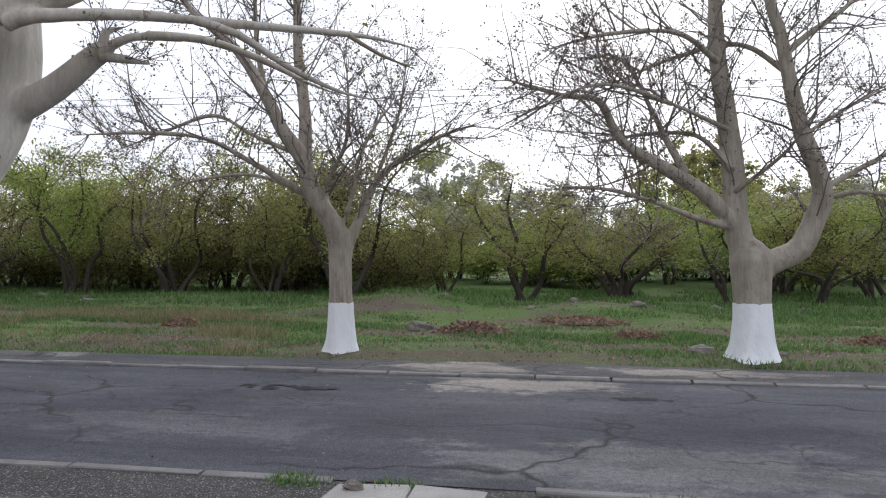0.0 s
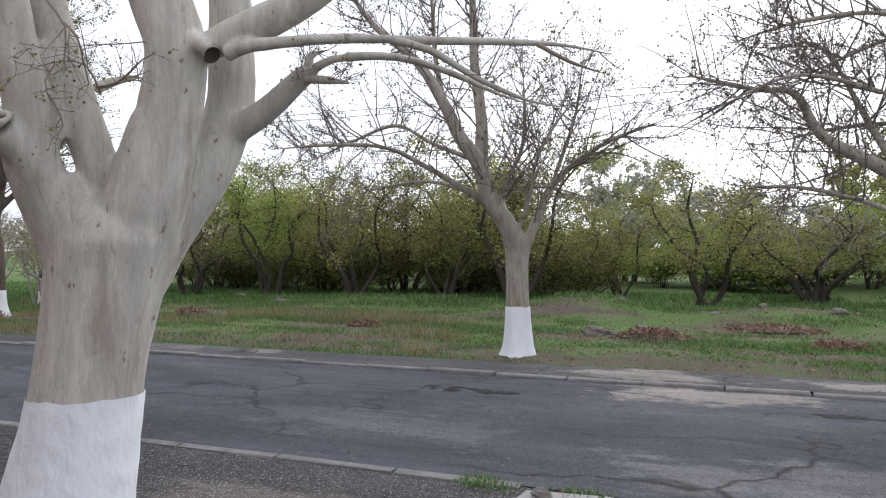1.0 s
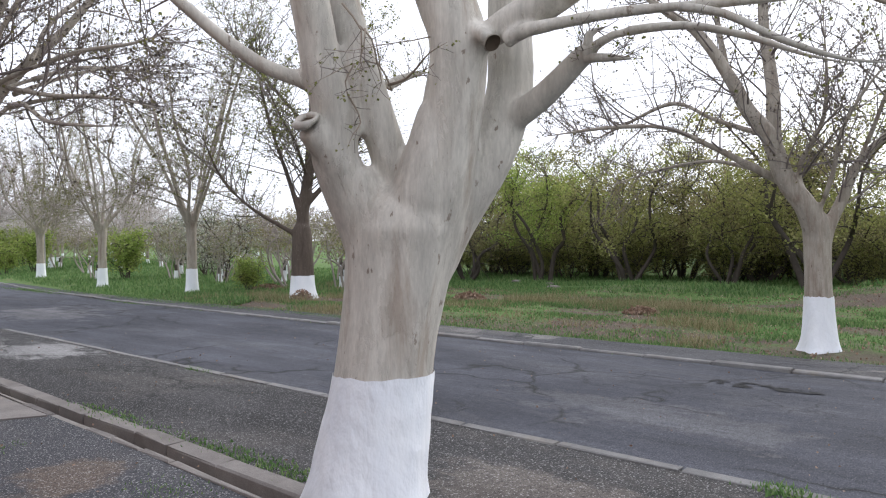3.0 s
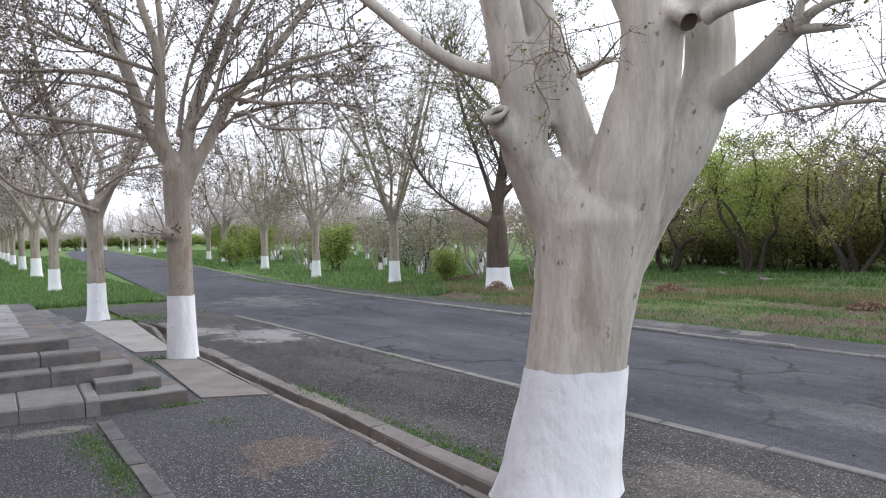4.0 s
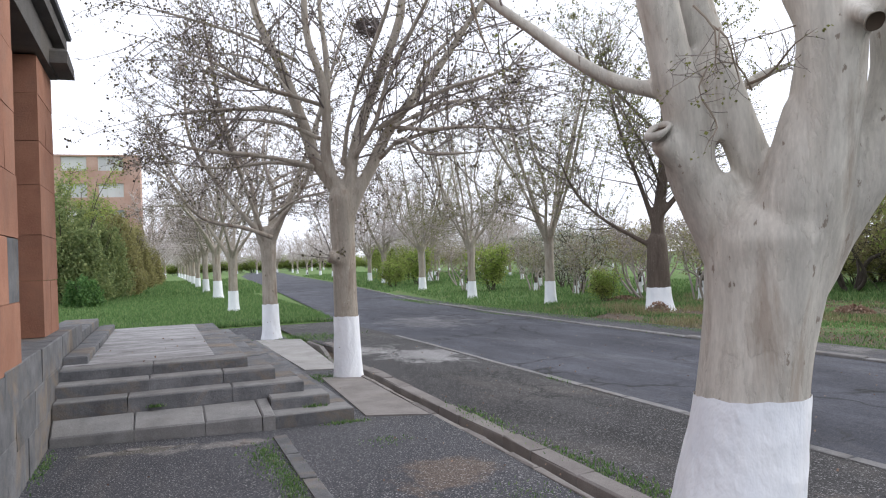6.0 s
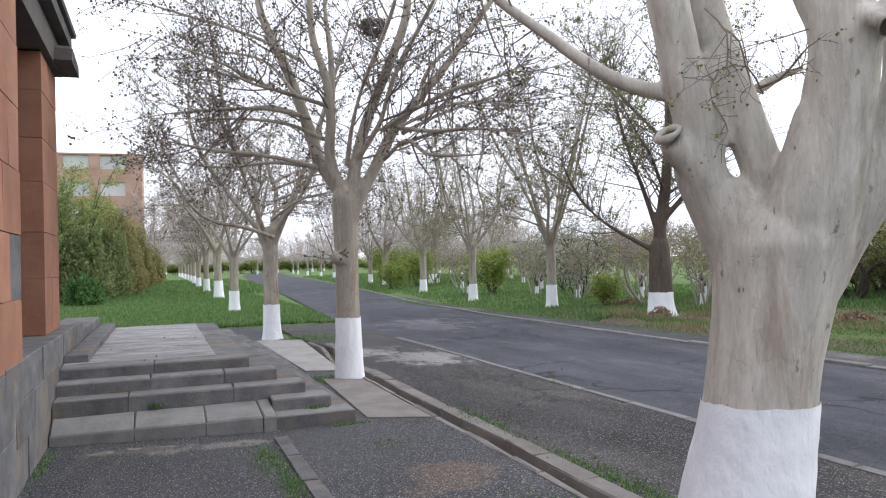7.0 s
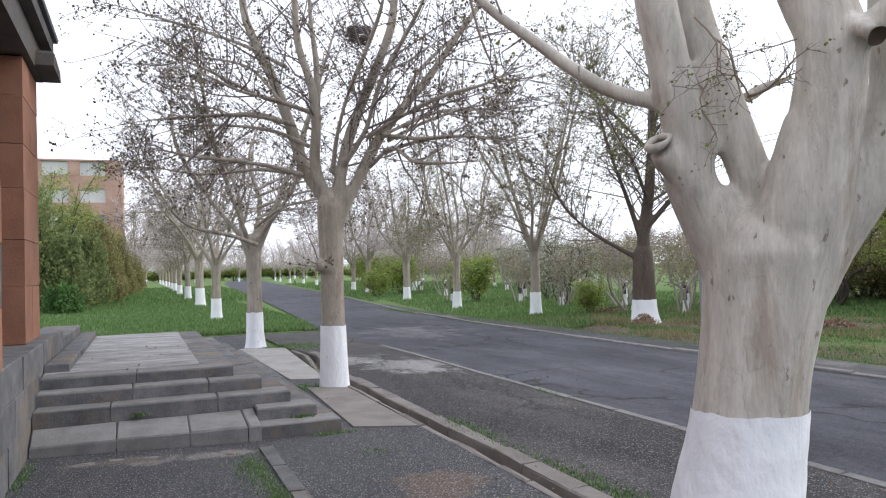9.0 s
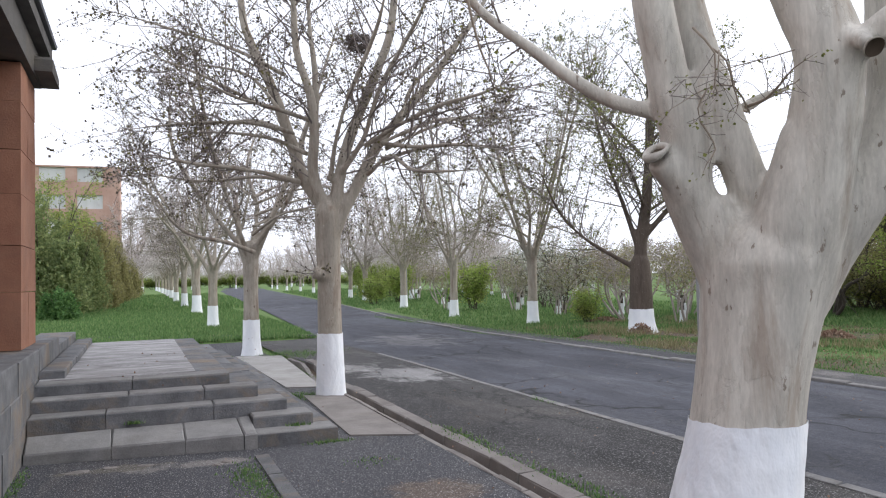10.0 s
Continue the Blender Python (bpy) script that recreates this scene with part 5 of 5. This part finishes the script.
for k in range(40):
    x = -40 + 3.4 * k + ro.uniform(-1, 1)
    t = copy_thing(under, pose(x, 262 - 0.5 * abs(x - 10) + ro.uniform(-6, 6), 0, 0, 0, ro.uniform(0, 360)))
    s = ro.uniform(2.2, 3.6)
    t.scale = (s, s, s * 0.8)
    tagged(t, "dense green bushes closing the far end of the road", group="far bushes")
# younger trees on the open lawn past the dark tree
young = orchard_tree(130, 4, 2.9, 1.3, M_LEAFD, 1500, "young fruit tree with sparse new leaves on grass", 0.06, 1.0, "young_tree", bark=M_TWIGMID, stem_r=0.04)
blossom = orchard_tree(131, 7, 3.0, 1.6, M_BLOS, 4200, "flowering bush covered in white blossom", 0.06, 0.4, "blossom_bush", stem_r=0.03)
bright = orchard_tree(132, 8, 2.0, 0.9, M_LEAF2, 4200, "bright green leafy bush on the grass", 0.1, 0.25, "green_bush", stem_r=0.025)
b = ([], [])
tube(b, [Vector((0, 0, -0.08)), Vector((0.01, 0, 0.3)), Vector((0.02, 0.01, 0.7))], [0.085, 0.07, 0.06], 10, True, 3.0, 0.15)
piece("trunk", b[0], b[1], M_OBARK, young, smooth=True)
b = ([], [])
tube(b, [Vector((0, 0, -0.05)), Vector((0.006, 0, 0.2)), Vector((0.012, 0, 0.42))], [0.125, 0.10, 0.095], 12, False, 3.0, 0.12)
piece("whitewash", b[0], b[1], M_WHITE, young, "white lime wash on the young trunk", True)
young.location, blossom.location, bright.location = (14.8, 20.5, 0.1), (15.6, 26.0, 0.1), (14.6, 32.5, 0.1)
for k, (x, y, s) in enumerate(((16.2, 23.0, 1), (18.5, 19.5, 1.1), (17.0, 28.5, 1), (20.5, 25, 1), (14.0, 34, .9), (16.5, 41, 1), (19, 36, 1), (23, 31, 1.2), (22, 44, 1), (27, 38, 1.2), (18.3, 50, 1), (25, 56, 1.2), (30, 48, 1.2), (33, 66, 1.3), (22, 66, 1), (15.3, 18.6, .9), (17.6, 21.3, 1), (19.8, 28, 1), (15.9, 30.5, .9), (22.5, 22, 1.1), (24.5, 27, 1.1), (18.0, 34, 1), (27, 33, 1.2), (20.5, 32, 1), (24, 40, 1.1), (14.9, 25.2, .8))):
    copy_thing(young, pose(x, y, land(x, y), 0, 0, k * 77)).scale = (s, s, s)
for k, (x, y, s) in enumerate(((17.8, 31.5, 1.1), (21, 40, 1.1), (27, 50, 1.2))):
    copy_thing(blossom, pose(x, y, land(x, y), 0, 0, k * 50)).scale = (s, s, s)
for k, (x, y, s) in enumerate(((15.8, 47, 1.1), (18.5, 58, 1.3), (13.6, 45, .8), (13.2, 20.6, .5), (21, 72, 1.5), (27, 95, 1.7))):
    copy_thing(bright, pose(x, y, land(x, y), 0, 0, k * 50)).scale = (s, s, s)


def conifer(seed, height, radius, mat, sprays, label, name="juniper"):
    """A broad juniper: leaning stems hidden in feathery sprays that point up and out."""
    rng = random.Random(seed)
    root = base_empty(name, (0, 0, 0), label, "conifer", "junipers")
    lf = ([], [])
    for k in range(9):
        a = rng.uniform(0, 6.28)
        d = Vector((math.cos(a), math.sin(a), 0))
        line = spline([d * 0.12 + Vector((0, 0, -0.1)), d * radius * 0.25 + Vector((0, 0, height * 0.35)), d * radius * 0.6 + Vector((0, 0, height * 0.75))], 0.3)
        st = ([], [])
        tube(st, line, taper(len(line), 0.06, 0.015), 6, True)
        piece("stem", st[0], st[1], M_OBARK, root)
    lobes = [(Vector((0, 0, 0)), height, radius * 0.75)]
    for _ in range(9 if height > 3 else 5):
        a, q = rng.uniform(0, 6.28), rng.uniform(0.25, 0.7)
        lobes.append((Vector((math.cos(a) * radius * q, math.sin(a) * radius * q, 0)), height * rng.uniform(0.5, 0.92), radius * rng.uniform(0.4, 0.6)))
    for _ in range(sprays):
        o, H, R = rng.choice(lobes)
        a, f = rng.uniform(0, 6.28), rng.random() ** 0.8
        prof = R * (1 - f ** 1.5) * (0.7 + 0.5 * noise.noise(Vector((math.cos(a) * 2, math.sin(a) * 2, f * 5 + seed))))
        c = o + Vector((math.cos(a) * prof, math.sin(a) * prof, f * H)) * rng.uniform(0.7, 1.05)
        d = (Vector((math.cos(a), math.sin(a), 0)) * 0.55 + Vector((rng.gauss(0, .3), rng.gauss(0, .3), 0.8))).normalized()
        L = rng.uniform(0.3, 0.9) if height > 3 else rng.uniform(0.12, 0.3)
        for q in range(7):
            leaf(lf, c + d * (L * q / 7), rng.uniform(0.10, 0.20) if height > 3 else rng.uniform(0.06, 0.12), rng, -0.9)
    tagged(piece("needle_sprays", lf[0], lf[1], mat, root), kind="stuff")
    return root


jun = conifer(201, 6.6, 2.9, M_JUN, 5200, "broad dark green juniper on the lawn")
jun.location = (-5.0, 46.5, 0.03)
jur = conifer(202, 6.2, 2.7, M_JUNB, 4800, "broad juniper with rusty green sprays")
jur.location = (-3.3, 55, 0.03)
for k, (x, y, s) in enumerate(((-9.0, 46, 1.0), (-6.8, 52, 0.95), (-3.9, 50.5, 0.8), (-4.4, 62, 1.1), (-12, 45, 1.1))):
    copy_thing(jun, pose(x, y, 0.03, 0, 0, k * 80)).scale = (s, s, s)
for k, (x, y, s) in enumerate(((-3.2, 66, 1.0), (-2.9, 74, 1.0), (-2.4, 84, 1.0), (-2.2, 95, 1.1))):
    copy_thing(jur, pose(x, y, 0.03, 0, 0, k * 80)).scale = (s, s, s)
lime = orchard_tree(135, 6, 9.4, 2.0, M_LEAF2, 5200, "slender tree with fresh light green leaves", 0.11, 1.5, "lime_tree", stem_r=0.05)
lime.location = (-4.5, 50, 0)
shrub = conifer(210, 1.45, 1.15, M_SHRUB, 2200, "clipped round dark green shrub on the lawn", "round_shrub")
shrub.location = (-3.5, 40.0, 0.03)
tagged(shrub, category="shrub", group="shrubs")

# ---- brick block of flats ----
bld = base_empty("apartment_building", (-12, 103, 0), "brick apartment block with pale windows behind the junipers", "building")
BY, BX0, BX1, BH = 103.0, -30.0, -2.05, 16.4
rows_z = [1.2 + 3.35 * k for k in range(5)]
cols_x = [BX1 - 3.4 - 4.2 * k for k in range(6)]
zc = 0.0
v, f = [], []


def wall_box(x0, x1, z0, z1, mat=M_BRICK, name="wall", y0=BY, y1=BY + 12):
    a, b = block(x0, x1, y0, y1, z0, z1, 0.01)
    return piece(name, a, b, mat, bld)


for k, z in enumerate(rows_z):
    wall_box(BX0, BX1, zc, z)
    xs = BX1
    for cx in cols_x:
        wall_box(cx + 1.45, xs, z + 0.002, z + 1.75)
        xs = cx - 1.45
        w = piece("window", *block(cx - 1.45, cx + 1.45, BY + 0.25, BY + 0.35, z, z + 1.75, 0.01), M_PANE, bld)
        for bx in (-1.43, -0.5, 0.5, 1.36):
            piece("frame", *block(cx + bx, cx + bx + 0.1, BY + 0.15, BY + 0.248, z, z + 1.75, 0.01), M_FRAME, w)
    wall_box(BX0, xs, z + 0.002, z + 1.75)
    zc = z + 1.752
wall_box(BX0, BX1, zc, BH)
wall_box(BX0 - 0.1, BX1 + 0.08, BH + 0.002, BH + 0.2, M_BRICK, "parapet", BY - 0.08, BY + 12)


# ---- small things ----
def pole(at, h, r0, r1, label):
    root = base_empty("lamp_post", at, label, "pole")
    b = ([], [])
    line = [Vector((at[0], at[1], at[2] - 0.1 + (h + 0.1) * k / 8)) for k in range(9)]
    tube(b, line, taper(9, r0, r1), 12, True)
    piece("shaft", b[0], b[1], M_POLE, root, smooth=True)
    return root


pole((9.85, 11.57, 0.02), 1.75, 0.035, 0.033, "short grey pipe post behind the kerb")
p2 = pole((13.4, 38.6, 0.05), 4.4, 0.09, 0.06, "grey concrete lamp post on the verge")
b = ([], [])
tube(b, spline([(13.4, 38.6, 4.4), (13.3, 38.6, 4.6), (13.0, 38.6, 4.65)], 0.1), taper(len(spline([(13.4, 38.6, 4.4), (13.3, 38.6, 4.6), (13.0, 38.6, 4.65)], 0.1)), 0.03, 0.03), 8, True)
piece("arm", b[0], b[1], M_POLE, p2, smooth=True)
for z, sag in ((4.55, 0.15), (4.72, 0.2)):
    b = ([], [])
    line = [Vector((13.5 + 0.02 * k, 30 - 2.0 * k, z - sag * (1 - ((k - 16) / 16.0) ** 2))) for k in range(33)]
    tube(b, line, [0.006] * 33, 5, True)
    tagged(piece("overhead_cable", b[0], b[1], M_CABLE), "thin black cable strung above the verge", "cable")


def heap(name, at, rx, ry, h, n, mat, label, seed, size=0.08):
    """A pile of loose dead leaves over a low core."""
    rng = random.Random(seed)
    root = base_empty(name, at, label, "leaf pile", "leaf piles")
    V, F = [], []
    N, R = 18, 5
    for i in range(R + 1):
        for k in range(N):
            a, q = 2 * math.pi * k / N, i / R
            z = h * (1 - q * q) * (0.8 + 0.3 * noise.noise(Vector((math.cos(a) * q * 3, math.sin(a) * q * 3, seed))))
            V.append((at[0] + math.cos(a) * rx * q, at[1] + math.sin(a) * ry * q, at[2] + z - 0.02))
    for i in range(R):
        for k in range(N):
            F.append((i * N + k, i * N + (k + 1) % N, (i + 1) * N + (k + 1) % N, (i + 1) * N + k))
    piece("core", V, F, M_DIRT, root, smooth=True)
    lf = ([], [])
    for _ in range(n):
        a, q = rng.uniform(0, 6.28), rng.random() ** 0.55 * 1.12
        z = max(0.0, h * (1 - q * q))
        leaf(lf, Vector((at[0] + math.cos(a) * rx * q, at[1] + math.sin(a) * ry * q, at[2] + z - 0.01)), size * rng.uniform(0.5, 1.1), rng, -0.1)
    piece("loose_leaves", lf[0], lf[1], mat, root)
    return root


PL = "heap of rusty dead leaves raked up on the verge"
for k, (x, y, rx, ry, h) in enumerate(((13.0, 1.45, 0.35, 0.65, 0.2), (13.1, -1.4, 0.3, 0.55, 0.13), (13.5, 7.2, 0.25, 0.35, 0.12), (12.9, -5.1, 0.3, 0.5, 0.14), (14.0, 14.6, 0.35, 0.5, 0.16), (14.2, 12.3, 0.35, 0.5, 0.2),
                                      (15.0, -0.4, 0.4, 0.9, 0.1), (13.9, 20.6, 0.5, 0.7, 0.15))):
    heap("leaf_pile", (x, y, land(x, y)), rx, ry, h, 800, M_DEAD, PL, 300 + k)
heap("brush_pile", (11.95, 16.2, land(11.95, 16.2)), 0.3, 0.38, 0.28, 260, M_DEAD, "tangle of dead twigs and leaves at the dark tree foot", 330)


def rock(at, r, seed, label="grey field stone half sunk in the grass", mat=M_ROCK):
    V, F = [], []
    N, R = 12, 7
    for i in range(R + 1):
        th = math.pi * i / R
        for k in range(N):
            a = 2 * math.pi * k / N
            d = Vector((math.sin(th) * math.cos(a), math.sin(th) * math.sin(a), math.cos(th)))
            q = 1 + 0.45 * noise.noise(d * 1.4 + Vector((seed, 0, 0))) + 0.2 * noise.noise(d * 3.5 + Vector((0, seed, 0)))
            V.append((at[0] + d.x * r[0] * q, at[1] + d.y * r[1] * q, at[2] + d.z * r[2] * q))
    for i in range(R):
        for k in range(N):
            F.append((i * N + k, (i + 1) * N + k, (i + 1) * N + (k + 1) % N, i * N + (k + 1) % N))
    return tagged(piece("rock", V, F, mat), label, "rock", "verge rocks")


rr = random.Random(31)
for x, y, s in ((13.3, 2.5, 0.22), (13.4, 2.25, 0.15), (11.6, -2.15, 0.16), (16.2, 0.6, 0.10), (16.5, -0.3, 0.1), (16.0, -1.6, 0.14), (11.3, -3.2, 0.08), (14.8, 1.9, 0.09), (17.8, -4.5, 0.13), (18.3, -5.5, 0.14),
                (18.6, -3.6, 0.16), (19, 14.5, 0.15), (18.7, 13.0, 0.12), (17.6, 12.1, 0.15), (17.0, 2.6, 0.09)):
    rock((x, y, land(x, y) + s * 0.15), (s * rr.uniform(0.7, 1.0), s * rr.uniform(0.9, 1.5), s * rr.uniform(0.4, 0.65)), rr.uniform(0, 50))
for x, y, s in ((0.0, 7.5, 0.09), (-0.55, 7.52, 0.11), (-0.3, 7.55, 0.07), (0.7, 7.3, 0.07), (0.6, 7.2, 0.05)):
    rock((x, y, 0.0), (s * 0.9, s * 0.45, 0.018), rr.uniform(0, 50), "broken bit of brown concrete on the forecourt", M_SLAB)
tagged(rock((4.72, 1.15, 0.02), (0.05, 0.07, 0.04), 3.0, "small pale stone by the road edge"), category="rock")

# twiggy bird's nest
nest = base_empty("bird_nest", (2.87, 10.24, 5.0), "round bird nest of dry twigs in the boughs", "nest")
b = ([], [])
rn = random.Random(60)
for _ in range(240):
    a, q, e = rn.uniform(0, 6.28), rn.uniform(0.7, 1.05) * 0.17, rn.uniform(-1, 0.7)
    c = nest.location + Vector((math.cos(a) * q * math.cos(e), math.sin(a) * q * math.cos(e), math.sin(e) * q * 0.9))
    d = Vector((-math.sin(a), math.cos(a), rn.gauss(0, 0.4))) * rn.uniform(0.06, 0.14)
    tube(b, [c - d, c + Vector((0, 0, rn.gauss(0, .02))), c + d], [0.004, 0.005, 0.003], 3)
piece("nest_twigs", b[0], b[1], M_TWIG, nest)


# ---- grass ----
def tuft_field(name, mat, spots, h, label, kind="stuff", width=0.008):
    V, F = [], []
    rng = random.Random(len(spots))
    for x, y, z, s in spots:
        a = rng.uniform(0, 6.28)
        w = width * rng.uniform(0.7, 1.5)
        hh = h * s * rng.uniform(0.5, 1.2)
        lx, ly = rng.gauss(0, 0.4) * hh, rng.gauss(0, 0.4) * hh
        b = len(V)
        V += [(x - math.cos(a) * w, y - math.sin(a) * w, z - 0.01), (x + math.cos(a) * w, y + math.sin(a) * w, z - 0.01), (x + lx, y + ly, z + hh)]
        F.append((b, b + 1, b + 2))
    return tagged(piece(name, V, F, mat), label, "grass", kind=kind)


rg = random.Random(88)
green, straw, lawn = [], [], []
while len(green) < 95000:
    x, y = 10.15 + 9.5 * rg.random() ** 1.3, rg.uniform(-9, 24)
    p = noise.noise(Vector((x * 0.9, y * 0.3, 2))) + 0.5 * noise.noise(Vector((x * 2.3, y * 1.1, 7)))
    if p < rg.uniform(-0.2, 0.3) or rg.random() < 0.8 * math.exp(-((x - 10.8) / 0.6) ** 2):
        continue
    green.append((x, y, land(x, y), 0.6 + max(0, p)))
while len(straw) < 9000:
    x, y = rg.uniform(10.3, 16), rg.uniform(4.5, 20)
    p = noise.noise(Vector((x * 0.8, y * 0.45, 12)))
    if p < rg.uniform(0.0, 0.4):
        continue
    straw.append((x, y, land(x, y), 1.0))
while len(lawn) < 60000:
    x, y = rg.uniform(-7, 5.2), 21.2 + 34 * rg.random() ** 1.8
    if paved(x, y) > -0.15:
        continue
    lawn.append((x, y, land(x, y), 1.0))
while len(lawn) < 90000:
    y = 17 + 40 * rg.random() ** 1.5
    x = max(10.4, bend(y, ROAD_R) + 0.5) + 14 * rg.random() ** 1.3
    if paved(x, y) > -0.1:
        continue
    lawn.append((x, y, land(x, y), 1.0))
far_lawn = []
while len(far_lawn) < 45000:
    y = rg.uniform(48, 120)
    x = rg.uniform(-9, 10) if rg.random() < 0.6 else bend(y, ROAD_R) + rg.uniform(0.5, 16)
    if paved(x, y) > -0.2:
        continue
    far_lawn.append((x, y, land(x, y), rg.uniform(0.6, 1.4)))
tuft_field("far_lawn_grass", M_GRASS, far_lawn, 0.2, "green lawn grass along the far avenue", width=0.05)
tuft_field("verge_grass", M_GRASS, green, 0.075, "short green grass growing in drifts on the verge", width=0.012)
rough = []
while len(rough) < 30000:
    x, y = rg.uniform(17.0, 25.0), rg.uniform(-9, 24)
    if noise.noise(Vector((x * 0.7, y * 0.5, 21))) < rg.uniform(-0.35, 0.3):
        continue
    rough.append((x, y, land(x, y), rg.uniform(0.6, 1.4)))
tuft_field("orchard_grass", M_GRASS, rough, 0.13, "rough uncut grass at the orchard edge", width=0.02)
tuft_field("dry_grass", M_STRAW, straw, 0.2, "dry straw-coloured grass stalks on the verge")
tuft_field("lawn_grass", M_GRASS, lawn, 0.13, "thick green lawn grass under the trees", width=0.02)
weeds = []
for cx, cy, rx, ry, n, s in ((0.82, 6.6, 0.09, 0.25, 360, .75), (0.86, 5.7, 0.06, 0.3, 360, .8), (0.82, 4.9, 0.05, 0.3, 120, .6), (1.9, 6.7, 0.12, 0.1, 60, .7), (3.05, 7.2, 0.07, 0.35, 180, .8), (3.05, 5.6, 0.06, 0.5, 160, .7), (3.1, 4.6, 0.08, 0.5, 260, .8), (2.35, 4.6, 0.15, 0.2, 120, .7),
                            (4.85, 1.6, 0.06, 0.12, 120, 1.3), (4.86, 0.9, 0.05, 0.1, 60, 1.2), (4.82, -0.9, 0.05, 0.12, 60, 1.2), (4.84, -2.0, .05, .1, 60, 1.2), (4.87, 8.8, 0.04, 0.2, 60, .8), (2.2, 10.85, 0.15, 0.2, 320, .8), (1.75, 7.66, 0.12, 0.03, 90, 1), (1.50, 7.98, 0.06, 0.02, 50, 1),
                            (-0.1, 8.28, 0.04, 0.01, 40, .8), (-1.0, 7.3, 0.03, 0.3, 130, 0.8), (9.2, 9.3, 0.05, 0.15, 120, 1), (9.2, 5.2, .05, .2, 60, .8), (1.75, 16.6, 0.25, 0.3, 300, 1), (2.6, 13, .1, .6, 150, .8), (3.2, 17.2, .4, .5, 500, 1), (9.2, 20.0, .06, .9, 200, 1), (9.25, 16.5, .06, .9, 150, 1), (10.0, 12.5, .12, 1.2, 700, 1.6), (9.95, 16.5, .14, 1.5, 900, 1.7), (9.9, 20.5, .2, 1.6, 1100, 1.8), (10.2, 25, .25, 1.8, 1100, 2), (9.2, 12.5, .05, 1.2, 160, 1.1), (9.7, 28.5, .15, 1.5, 700, 1.8), (10.1, 7.8, .1, 1.2, 500, 1.4), (10.15, 3.5, .1, 1.5, 400, 1.3)):
    for _ in range(int(n * 1.7)):
        zb = 0.0 if cy < 7.7 or cx > 1.7 else (0.145 if cx > 1.2 else 0.265)
        weeds.append((cx + rg.gauss(0, rx), cy + rg.gauss(0, ry), zb, s))
tuft_field("crack_weeds", M_GRASS, weeds, 0.034, "green weeds in cracks beside the kerbs and steps", width=0.009)
litter = ([], [])
for _ in range(16000):
    x, y = rg.uniform(10.0, 17.5), rg.uniform(-8, 22)
    leaf(litter, Vector((x, y, land(x, y) + 0.012)), rg.uniform(0.025, 0.055), rg, -0.05)
for _ in range(500):
    x, y = rg.uniform(-0.8, 9), rg.uniform(1, 14)
    leaf(litter, Vector((x, y, 0.012 if x > 2 or y < 7.6 else 0.66)), rg.uniform(0.012, 0.03), rg, -0.05)
tagged(piece("leaf_litter", litter[0], litter[1], M_DEAD), "scattered dead leaves and twigs", "litter", kind="stuff")
